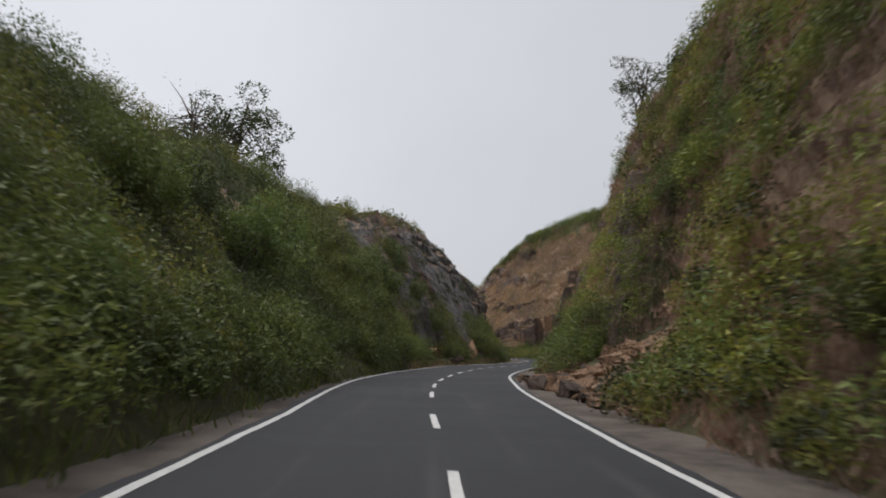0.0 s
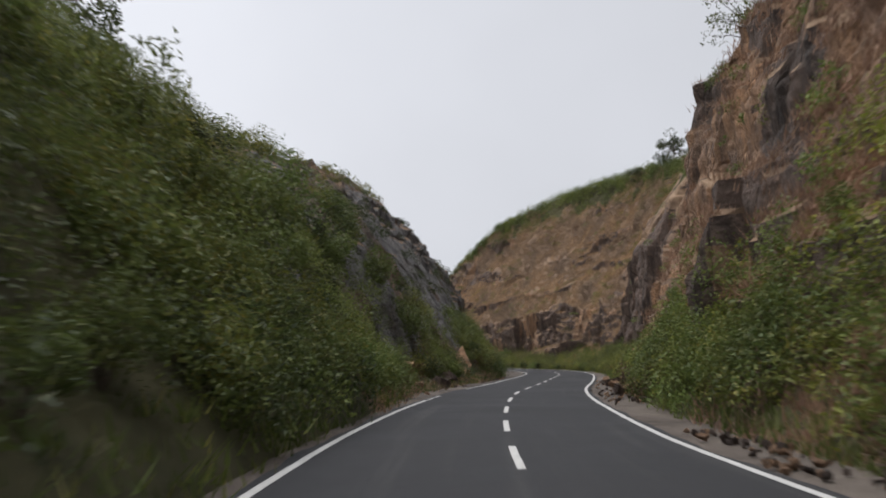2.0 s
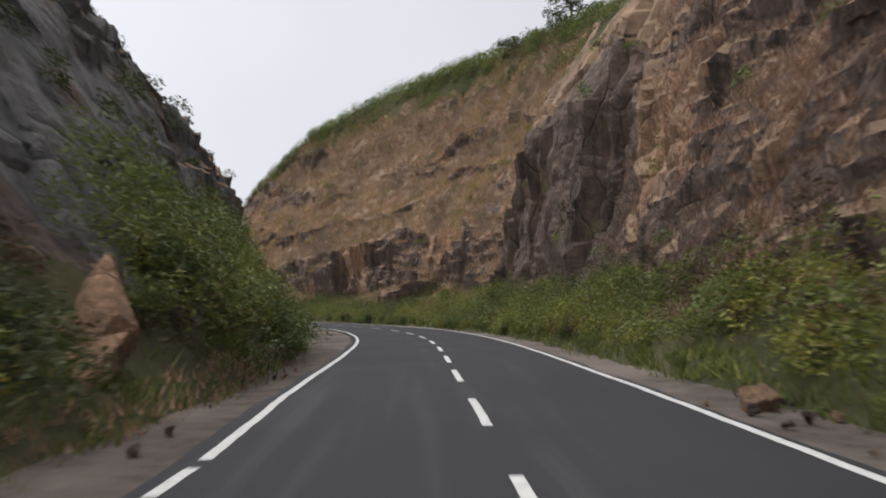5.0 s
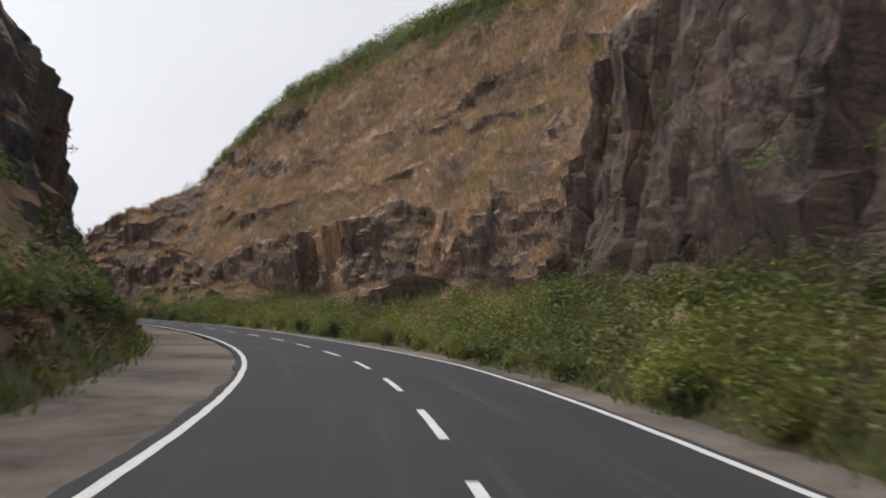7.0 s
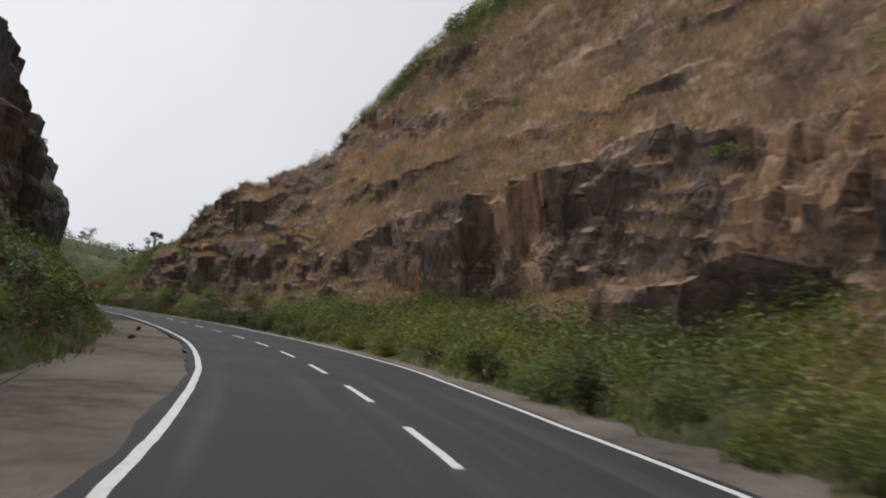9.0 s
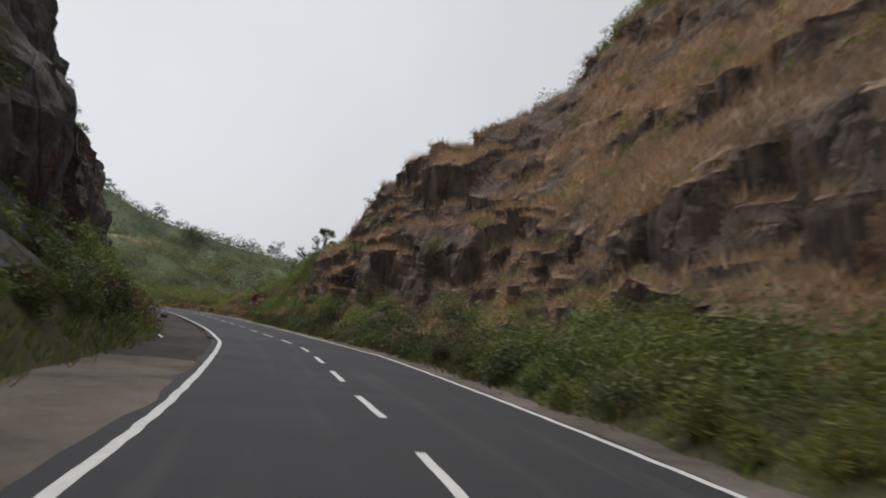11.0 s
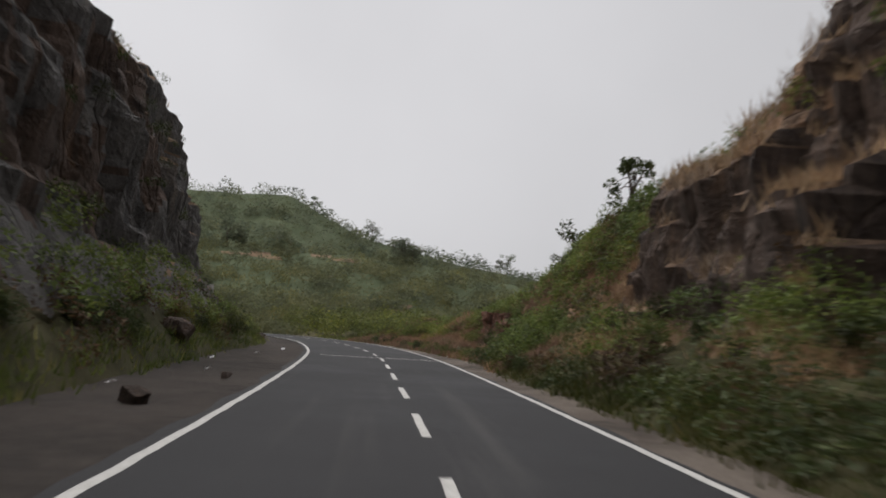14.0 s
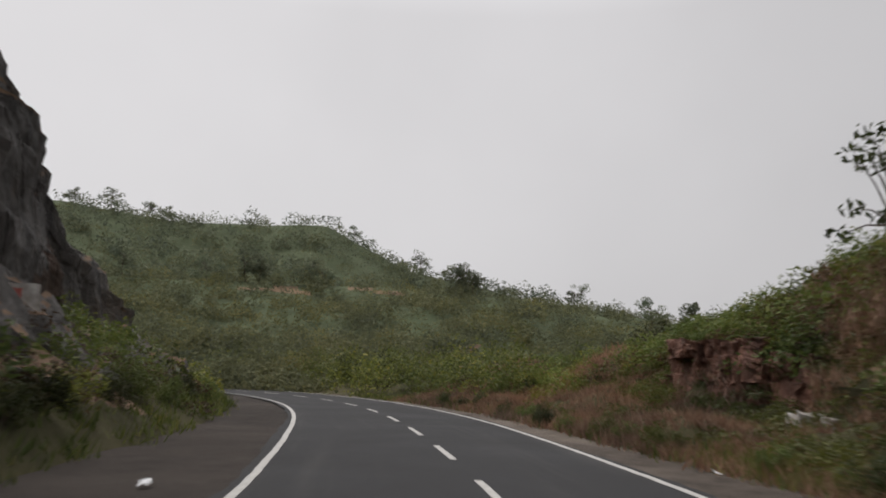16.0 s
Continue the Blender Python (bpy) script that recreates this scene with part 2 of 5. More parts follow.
def hashed(*ks):
    h = np.zeros(np.broadcast(*ks).shape, np.uint64)
    for k, mul in zip(ks, (374761393, 668265263, 2147483647, 1274126177)):
        h = (h ^ (np.asarray(k).astype(np.int64).astype(np.uint64) * np.uint64(mul))) * np.uint64(2654435761)
        h ^= h >> np.uint64(15)
    h = (h * np.uint64(2246822519)) & np.uint64(0xFFFFFFFF)
    h ^= h >> np.uint64(13)
    return (h & np.uint64(0xFFFFFF)).astype(float) / float(0xFFFFFF)


def vnoise(x, y, z, seed=0):
    xi, yi, zi = np.floor(x), np.floor(y), np.floor(z)
    fx, fy, fz = (f * f * (3 - 2 * f) for f in (x - xi, y - yi, z - zi))
    out = 0
    for a in (0, 1):
        for b in (0, 1):
            for c in (0, 1):
                w = (fx if a else 1 - fx) * (fy if b else 1 - fy) * (fz if c else 1 - fz)
                out = out + w * hashed(xi + a + 1000, yi + b + 1000, zi + c + 1000, np.full_like(xi, seed))
    return out * 2 - 1


def fractal(x, y, z, octaves=4, seed=0):
    out, amp = 0, 1.0
    for k in range(octaves):
        out = out + amp * vnoise(x * 2**k, y * 2**k, z * 2**k, seed + k)
        amp *= 0.5
    return out


# ---- the road's centre line ----
BENDS = [(0.95, -26), (1.2, -9), (0.88, 16), (0.92, 31), (1.9, 42.6), (3.5, 54.7), (5.8, 66.5), (9, 78), (11.9, 89.4), (14.9, 101), (16.95, 111.1), (18.2, 123), (17.94, 134.8), (16.5, 146.7),
         (14.25, 158.7), (11.2, 170.2), (3.02, 192.93), (0.61, 198.13), (-4.71, 208.97), (-10.29, 220.1), (-15.91, 230.73), (-21.53, 241.26), (-27.68, 251.22), (-35.09, 262.05), (-42.6, 271.08), (-52.63, 279.65), (-66.22, 287.42), (-82.97, 292.37)]
line = np.array(BENDS, float)
run = np.r_[0, np.cumsum(np.hypot(*np.diff(line, axis=0).T))]
S = np.arange(0, run[-1], 1.0)
CENTRE = np.c_[np.interp(S, run, line[:, 0]), np.interp(S, run, line[:, 1])]
for _ in range(60):
    CENTRE[1:-1] = 0.25 * CENTRE[:-2] + 0.5 * CENTRE[1:-1] + 0.25 * CENTRE[2:]
AHEAD = np.gradient(CENTRE, axis=0)
AHEAD /= np.hypot(*AHEAD.T)[:, None]
ACROSS = np.c_[AHEAD[:, 1], -AHEAD[:, 0]]
END = S[-1]


def on_plan(s, u):
    """World x, y of station s along the road and offset u to its right."""
    s, u = np.broadcast_arrays(np.asarray(s, float), np.asarray(u, float))
    c = np.stack([np.interp(s, S, CENTRE[:, k]) for k in (0, 1)], -1)
    a = np.stack([np.interp(s, S, ACROSS[:, k]) for k in (0, 1)], -1)
    return c + a * u[..., None]


def heading(s):
    return math.degrees(math.atan2(-np.interp(s, S, AHEAD[:, 0]), np.interp(s, S, AHEAD[:, 1])))


# cross-sections of the cutting: station, then offset and height of shoulder edge, foot, lower cliff top, bench, upper cliff top, ridge
RIGHT = [
    (0, 4.7, 6.0, 1.2, 8.0, 7.0, 9.0, 8.5, 11.0, 15.0, 18, 22),
    (30, 4.7, 6.0, 1.0, 8.0, 7.5, 8.6, 8.5, 10.5, 15.0, 18, 22),
    (41, 4.7, 6.2, 1.0, 8.2, 7.5, 8.7, 8.5, 10.5, 15.0, 18, 22),
    (48, 4.7, 8.0, 1.5, 9.2, 7.5, 9.6, 9.0, 10.7, 15.0, 18, 21.5),
    (60, 4.7, 8.4, 1.6, 9.2, 7.8, 9.6, 9.0, 10.6, 14.5, 17, 20),
    (65, 4.7, 6.6, 1.4, 8.2, 7.8, 8.8, 9.0, 10.5, 14.8, 17, 20),
    (80, 4.7, 6.2, 1.8, 8.0, 7.0, 8.8, 8.5, 11.0, 16.0, 17, 20),
    (100, 4.8, 6.5, 2.0, 8.6, 9.0, 9.2, 10.5, 10.6, 17.0, 18, 21),
    (120, 4.6, 7.5, 2.0, 10.4, 8.0, 11.5, 9.5, 14.0, 18.0, 20, 23),
    (140, 4.55, 9.0, 2.0, 11.0, 8.0, 12.0, 13.0, 15.0, 20.5, 22, 26),
    (150, 4.5, 11.0, 2.2, 11.8, 9.0, 12.4, 15.0, 16.0, 21.0, 22.5, 27.5),
    (161, 4.5, 12.4, 2.2, 14.0, 8.5, 14.9, 14.5, 18.0, 20.5, 24.5, 29.3),
    (164, 4.5, 13.0, 2.0, 15.2, 8.5, 17.5, 12.0, 20.5, 17.0, 25, 29),
    (180, 4.5, 13.3, 2.0, 14.8, 8.5, 16.6, 13.0, 21.5, 17.6, 27.5, 32.2),
    (194, 4.5, 12.6, 2.0, 13.6, 8.0, 16.4, 13.0, 20.5, 17.6, 27.3, 33.2),
    (206, 4.4, 10.8, 2.0, 12.2, 8.2, 15.8, 13.0, 19.5, 17.6, 26.5, 33.2),
    (226, 4.3, 11.5, 1.8, 13.0, 7.3, 15.5, 10.0, 20.0, 17.2, 25, 30.6),
    (238, 4.15, 9.4, 1.8, 11.2, 6.0, 13.1, 8.5, 16.0, 13.3, 24, 24.6),
    (243, 4.1, 7.8, 1.7, 9.4, 6.6, 10.6, 8.2, 12.2, 12.2, 22, 18.5),
    (247, 4.1, 7.4, 1.6, 8.6, 6.8, 9.4, 8.0, 10.6, 12.2, 20, 16.4),
    (250.5, 4.1, 7.5, 1.6, 8.7, 6.8, 9.4, 7.8, 10.5, 10.9, 19, 15.6),
    (259, 4.1, 7.8, 1.6, 8.9, 6.7, 9.8, 7.6, 10.9, 10.7, 18, 13.6),
    (261, 4.1, 7.9, 1.6, 9.0, 6.6, 11.2, 8.0, 12.6, 9.8, 18, 12.4),
    (265.8, 4.1, 7.9, 1.6, 8.9, 6.4, 11.6, 7.6, 13.2, 8.8, 17, 10.8),
    (267.6, 4.1, 7.9, 1.5, 9.8, 3.8, 11.5, 6.4, 13.0, 8.2, 16, 9.8),
    (274, 4.7, 7.6, 1.3, 9.5, 3.6, 10.8, 5.9, 12.3, 7.9, 15, 9.0),
    (279, 5.2, 7.4, 0.9, 9.4, 3.2, 10.7, 5.5, 12.0, 7.5, 14, 8.5),
    (287, 4.8, 8.8, 0.5, 10.3, 2.2, 11.3, 4.2, 12.4, 6.0, 14.5, 7.0),
    (291, 4.65, 9.8, 0.35, 10.9, 1.6, 11.6, 3.2, 12.6, 4.9, 15, 6.0),
    (297, 4.6, 9.2, 0.5, 10.6, 1.8, 11.2, 2.9, 12.5, 3.8, 16, 4.5),
    (312, 4.5, 8.0, 0.7, 10.5, 1.2, 12.0, 1.5, 14.0, 1.9, 18, 2.2),
    (407, 5.0, 8.0, 0.6, 11.0, 0.9, 13.0, 1.2, 16.0, 1.4, 22, 1.6),
]
LEFT = [
    (0, 4.1, 5.5, 1.5, 8.5, 5.0, 11.0, 8.0, 14.0, 10.5, 17, 12),
    (45, 4.1, 5.5, 1.5, 8.5, 4.9, 11.0, 7.6, 14.0, 10.0, 17, 11.8),
    (60, 4.1, 5.4, 1.5, 8.2, 5.0, 10.8, 7.8, 14.0, 10.5, 17, 12.7),
    (80, 4.1, 5.2, 1.5, 8.0, 5.3, 10.5, 8.1, 14.0, 11.2, 17, 13.7),
    (91, 4.8, 7.2, 0.9, 8.8, 4.8, 10.8, 8.1, 13.9, 11.6, 17.4, 13.7),
    (102, 4.8, 7.2, 0.9, 8.8, 4.5, 10.6, 8.5, 13.6, 12.8, 17.4, 14.9),
    (115, 4.3, 5.5, 1.5, 8.0, 4.5, 11.0, 9.6, 14.0, 13.8, 17.4, 16.4),
    (125, 4.6, 6.0, 1.5, 8.4, 4.5, 11.0, 9.8, 14.3, 14.4, 17.4, 17.3),
    (135, 5.4, 6.8, 1.5, 8.6, 4.5, 10.5, 9.5, 13.5, 12.5, 17, 15),
    (145, 6.0, 7.6, 1.4, 9.4, 4.0, 10.4, 9.0, 11.8, 11.0, 15, 12.5),
    (160, 6.2, 7.9, 1.2, 9.5, 3.5, 10.0, 8.0, 10.6, 9.8, 13.5, 11),
    (170, 6.0, 7.8, 1.2, 9.6, 3.2, 10.2, 6.8, 10.9, 8.6, 13.5, 10.5),
    (185, 5.8, 7.4, 1.2, 9.5, 3.2, 10.6, 7.5, 11.7, 10.5, 14.5, 14),
    (200, 5.8, 7.2, 1.2, 9.5, 3.2, 10.7, 8.0, 11.9, 12.0, 14.5, 16),
    (219, 5.2, 6.6, 1.2, 8.2, 3.2, 9.0, 7.0, 10.6, 11.0, 13, 14),
    (225, 5.4, 6.9, 1.2, 8.8, 3.0, 9.7, 7.6, 10.9, 11.0, 13.5, 13.5),
    (231, 5.7, 7.1, 1.2, 9.0, 2.8, 10.0, 5.5, 11.3, 9.0, 13.5, 12.5),
    (242, 5.9, 7.4, 1.3, 9.3, 3.5, 10.3, 8.0, 12.2, 12.0, 15.5, 15),
    (257, 6.5, 7.8, 1.4, 9.4, 4.0, 10.2, 9.0, 12.2, 13.0, 16, 16),
    (269, 7.0, 8.2, 1.4, 9.6, 3.5, 10.2, 8.0, 11.6, 12.0, 15, 15),
    (279, 7.0, 8.3, 1.4, 10.1, 3.5, 10.95, 9.0, 11.5, 12.4, 14.4, 14),
    (285, 6.6, 8.1, 1.3, 10.2, 3.7, 11.3, 9.0, 11.8, 12.6, 14.4, 13.2),
    (292, 6.2, 8.2, 1.2, 10.7, 3.4, 11.3, 8.3, 12.0, 11.3, 14.8, 11.5),
    (296, 6.0, 8.2, 1.1, 10.9, 3.2, 11.4, 7.2, 12.0, 9.5, 15, 9.7),
    (299, 5.9, 8.1, 1.0, 10.7, 3.1, 11.2, 6.0, 11.8, 7.5, 15.5, 7.7),
    (303, 5.9, 7.8, 1.0, 10.2, 2.8, 10.8, 4.8, 11.8, 5.9, 16, 6.2),
    (308, 5.8, 7.4, 0.9, 9.8, 2.5, 10.4, 3.5, 12.0, 4.3, 17, 4.5),
    (313, 5.8, 7.2, 0.9, 9.8, 2.2, 10.6, 3.2, 12.5, 3.8, 17, 4.2),
    (323, 5.6, 7.0, 0.8, 10.0, 1.2, 13.0, 1.5, 17.0, 1.8, 22, 2.0),
    (407, 5.6, 7.0, 0.7, 10.0, 1.0, 13.0, 1.2, 17.0, 1.4, 22, 1.5),
]


def section(table, s):
    """Offsets and heights of the cross-section at stations s: two arrays (len(s), 6)."""
    t = np.array(table, float)
    k = [np.interp(s, t[:, 0], t[:, c]) for c in range(1, 12)]
    us = np.stack([k[0], k[1], k[3], k[5], k[7], k[9]], -1)
    zs = np.stack([0 * k[0] - 0.09, k[2], k[4], k[6], k[8], k[10]], -1)
    return us, zs


def height(side, s, u):
    """Height of the ground at station s, distance u from the centre line (side 1 right, -1 left)."""
    us, zs = section(RIGHT if side > 0 else LEFT, np.array([s]))
    return float(np.interp(u, us[0], zs[0]))


def sheet_object(name, verts, quads, mats, index=None, smooth=False, loc=(0, 0, 0)):
    me = bpy.data.meshes.new(name)
    me.from_pydata(verts, [], quads)
    for m in mats:
        me.materials.append(m)
    if index is not None:
        me.polygons.foreach_set("material_index", np.asarray(index, np.int32))
    if smooth:
        me.polygons.foreach_set("use_smooth", np.ones(len(me.polygons), bool))
    me.update()
    ob = new(name, me)
    ob.location = loc
    return ob


def grid_quads(rows, cols, flip=False):
    i = np.arange(rows - 1)[:, None] * cols + np.arange(cols - 1)[None]
    q = np.stack([i, i + 1, i + cols + 1, i + cols], -1).reshape(-1, 4)
    return q[:, ::-1] if flip else q


def columns(s, z, width, rise, seed):
    """Random steps of jointed rock: one value a block of a column, and how near the column's joint is (0 to 1)."""
    c = s / width + 0.55 * vnoise(s * 0.45 / width, 0 * s, 0 * s, seed + 9)
    col = np.floor(c)
    k = hashed(col + 900, col * 0 + seed, col * 0, col * 0)
    r = z / (rise * (0.65 + 0.8 * k)) + 9 * hashed(col + 500, col * 0 + seed, col * 0 + 3, col * 0)
    row = np.floor(r)
    joint = np.clip(1 - np.minimum(c - col, 1 - c + col) * width / 0.3, 0, 1)
    return hashed(col + 5000, row + 700, row * 0 + seed, row * 0) * 2 - 1, joint * (0.3 + 0.7 * k)


def bare(s):
    """Where the cutting is one tall sheer wall."""
    return np.interp(s, [134, 140, 161, 164], [0.0, 1.0, 1.0, 0.0])


def outcrop(s, z):
    """How far the rock stands out of the eastern slope: tiers of rock with grassy soil between them (0 to 1)."""
    w = fractal(s * 0.05, z * 0.06, 0 * s, 4, 61)
    wide = 0.6 + 0.9 * fractal(s * 0.09, z * 0.05, 0 * s + 3, 3, 66)
    low = np.clip((9.6 + 4.6 * w - z) / 1.2, 0, 1)
    mid_tier = np.clip(wide + 0.5 - np.abs(z - 13.4 - 2.6 * w) / 1.6, 0, 1)
    top_tier = np.clip(wide + 0.35 - np.abs(z - 19.8 - 3.2 * w) / 1.7, 0, 1)
    high_tier = np.clip(wide + 0.1 - np.abs(z - 26.5 - 3.0 * w) / 1.7, 0, 1)
    inside = np.interp(s, [163, 168, 226, 240], [0.0, 1.0, 1.0, 0.0])
    return 1 - inside * (1 - np.maximum(np.maximum(low, mid_tier), np.maximum(top_tier, high_tier)))


def terraced(s, u, z, side):
    """Breaks each cross-section into rock risers and narrow ledges that wander along the road."""
    amount = np.interp(s, [60, 75, 128, 138, 161, 166, 208, 232, 264, 268], [0.0, 0.75, 0.75, 0.1, 0.1, 0.7, 0.8, 0.95, 0.95, 0.3]) if side > 0 else np.interp(s, [112, 124], [0.0, 0.7])
    step = np.interp(s, [60, 160, 170, 205, 230, 245], [3.4, 3.4, 6.2, 4.6, 3.2, 3.4]) if side > 0 else 1.9 + 0 * s
    here, tall = s[:, None] + 0 * u, step[:, None]
    jump = hashed(np.floor(here / 6.3) + 40, here * 0 + side, here * 0, here * 0) * 0.6
    q = z / tall + 1.3 * fractal(here * 0.05, z * 0.11, here * 0, 4, 53) + jump
    f = q - np.floor(q)
    level = z + tall * (np.clip((f - 0.55) / 0.45, 0, 1) - f)
    part = amount[:, None] * np.clip(0.75 + 1.1 * fractal(here * 0.06, z * 0.16, here * 0 + 5, 3, 57), 0.0, 1.0)
    if side > 0:
        part = part * outcrop(here, z)
    moved = np.stack([np.interp(level[k], z[k], u[k]) for k in range(len(s))])
    out = (1 - part) * u + part * np.where(z > 1.2, moved, u)
    return np.maximum.accumulate(out, 1)


SURFACE = {}


def cutting(name, table, side, step, rock, label, veg, second, flat):
    """One side of the road cutting: shoulder foot, jointed rock faces with benches, ridge and back slope."""
    s = np.arange(12, END - 2, step)
    us, zs = section(table, s)
    counts = (9, 24, 16, 26, 34)
    cu, cz = [], []
    for k, c in enumerate(counts):
        f = np.linspace(0, 1, c, endpoint=False)[None]
        cu.append(us[:, k : k + 1] * (1 - f) + us[:, k + 1 : k + 2] * f)
        cz.append(zs[:, k : k + 1] * (1 - f) + zs[:, k + 1 : k + 2] * f)
    back = np.array([0, 3, 7, 12, 18, 26, 36, 48, 60.0])[None]
    cu.append(us[:, 5:] + back)
    cz.append(zs[:, 5:] * (1 - (back / 60) ** 1.6) - 0.9 * (back / 60))
    u, z = np.concatenate(cu, 1), np.concatenate(cz, 1)
    ss = s[:, None] + 0 * u
    front = sum(counts) + 1
    u[:, :front] = terraced(s, u[:, :front], z[:, :front], side)
    slope = np.abs(np.gradient(z, axis=1)) / (np.abs(np.gradient(u, axis=1)) + 0.02)
    steep = np.clip((slope - 0.9) / 1.4, 0, 1)
    sw = ss + 0.4 * fractal(ss * 0.35, z * 0.5, 0 * z, 3, 5)
    zw = z + 0.3 * fractal(ss * 0.18, z * 0.3, 0 * z + 7, 3, 8)
    wall = bare(ss) * (side > 0)
    big, crack = columns(sw, zw * (1 - 0.85 * wall), 4.6, 5.5, 1 + (side > 0))
    mid_size, gap = columns(sw + 3, zw * (1 - 0.7 * wall), 1.9, 2.3, 5)
    small, _ = columns(sw + 7, zw * (1 - 0.3 * wall), 0.95, 1.1, 9)
    mid_size = mid_size * 0.4
    rough = fractal(ss * 0.5, u * 0.5, z * 0.5, 4, 20)
    gully = fractal(ss * 0.09, 0 * z, 0 * z + 2, 3, 44) * 0.7
    soft = np.interp(ss, [62, 84, 219, 239, 269, 277], [0.4, 1.05, 1.05, 1.35, 1.35, 0.8])
    push = soft * steep * ((0.68 + 0.2 * (side > 0)) * big + mid_size + 0.22 * small + 0.55 * crack + 0.3 * gap + gully + 0.3 * rough) * np.clip(z / 2.5, 0.15, 1)
    if side > 0:
        soil = 1 - outcrop(ss, z)
        push = push * (1 - 0.85 * soil) + soil * (0.55 * fractal(ss * 0.22, u * 0.3, z * 0.22, 5, 71) + 0.1 * fractal(ss * 1.7, u * 1.7, z * 1.7, 2, 75))
    lean = 0.22 * z
    u = np.maximum.accumulate(np.maximum(u + push, us[:, :1] + 0 * u) + lean, 1) - lean
    z = z + (1 - steep) * np.clip((u - us[:, :1]) / 2, 0, 1) * (0.5 * rough + (0.45 * mid_size + 0.16 * small) * (outcrop(ss, z) ** 2 if side > 0 else 1.0)) + steep * 0.2 * mid_size
    xy = on_plan(ss, side * u)
    verts = np.concatenate([xy, z[..., None]], -1).reshape(-1, 3)
    quads = grid_quads(len(s), u.shape[1], flip=side < 0)
    a, b, c, d = (verts[quads[:, k]] for k in range(4))
    nrm = np.cross(c - a, d - b)
    nz = np.abs(nrm[:, 2]) / (np.linalg.norm(nrm, axis=1) + 1e-9)
    mid_s, mid_z = ss.reshape(-1)[quads[:, 0]], verts[quads[:, 0], 2]
    patch = fractal(a[:, 0] * 0.2, a[:, 1] * 0.2, a[:, 2] * 0.12, 4, 31)
    kind = np.where(nz < flat - bare(mid_s) * 0.45 + 0.12 * patch + np.interp(mid_s, [160, 166, 222, 235, 269, 273], [0, 0.1, 0.1, 0.22, 0.22, 0]), 0, 1)
    kind = np.where((kind == 0) & second(mid_s, mid_z, patch), 3, kind)
    if side > 0:
        kind = np.where((outcrop(mid_s, mid_z) < 0.35 + 0.25 * patch) & (mid_s > 163), 1, kind)
    kind = np.where((bare(mid_s) * (side > 0) + 0.2 * patch > 0.5) & (mid_z > 2) & (mid_z < 17 + 3 * patch), 3, kind)
    kind = np.where(veg(mid_s, mid_z, patch), 2, kind)
    if side > 0:
        kind = np.where((mid_s < 60 + 6 * patch) & (kind != 2) & (patch < 0.42), 1, kind)
    behind = (np.arange(len(s) - 1)[:, None] * 0 + np.arange(u.shape[1] - 1)[None]).reshape(-1) >= sum(counts)
    kind = np.where(behind, 2, kind)
    if side > 0:
        kind = np.where((mid_s > 269) & (kind != 2) & (patch < 0.5), 1, kind)
    middle = (a + c) / 2
    SURFACE[side] = (middle, kind, mid_s, nz, np.linalg.norm(nrm, axis=1) / 2)
    ob = sheet_object(name, verts.tolist(), quads.tolist(), [rock, SOIL, SCRUB, ROCK_DARK], kind)
    return tagged(ob, label, "hillside", kind="structure")


def dark_right(s, z, patch):
    low = np.interp(s, [0, 100, 138, 163, 205, 269, 282], [-0.1, 0.05, 0.8, 0.9, 0.6, 1.0, 0.0])
    high = np.interp(s, [0, 100, 138, 163, 205, 269, 282], [-0.2, -0.1, 0.6, 0.3, 0.4, 0.85, 0.0])
    return np.where(z < 8.5 + 2 * patch, low, high) + 1.2 * patch > 0.0


def veg_left(s, z, patch):
    return ((s < 84 + 6 * patch) & (patch > -0.9)) | (z < 1.6 + patch)


def veg_right(s, z, patch):
    return ((z < 1.4 + 0.8 * patch) & ((s < 44) | (s > 62))) | ((s > 269) & (patch > 0.3)) | ((s < 62) & (patch > 0.15) & (z < 12)) | (z > np.where(s > 163, 29.5, 24) + 3 * patch)


cutting("hillside_east", RIGHT, 1, 0.28, ROCK_WARM, "brown basalt road cutting with dry grass ledges", veg_right, dark_right, 0.52)
cutting("hillside_west", LEFT, -1, 0.35, ROCK_GREY, "dark basalt cliff and bushy slope beside the road", veg_left, lambda s, z, p: p > 0.2, 0.8)

# ---- ground to the horizon, shoulders, road and its markings ----


def ground():
    r = np.r_[0, np.geomspace(30, 4000, 26)]
    a = np.linspace(0, 2 * np.pi, 65)[:-1]
    verts = [(0.0, 140.0, -0.5)] + [(x * math.cos(k), 140 + x * math.sin(k), -0.5) for x in r[1:] for k in a]
    faces = [(0, 1 + k, 1 + (k + 1) % 64) for k in range(64)]
    for i in range(len(r) - 2):
        for k in range(64):
            p, q = 1 + i * 64, 1 + (i + 1) * 64
            faces.append((p + k, q + k, q + (k + 1) % 64, p + (k + 1) % 64))
    tagged(sheet_object("ground", verts, faces, [SCRUB]), "low green scrub land around the road", "ground", kind="structure")


ground()


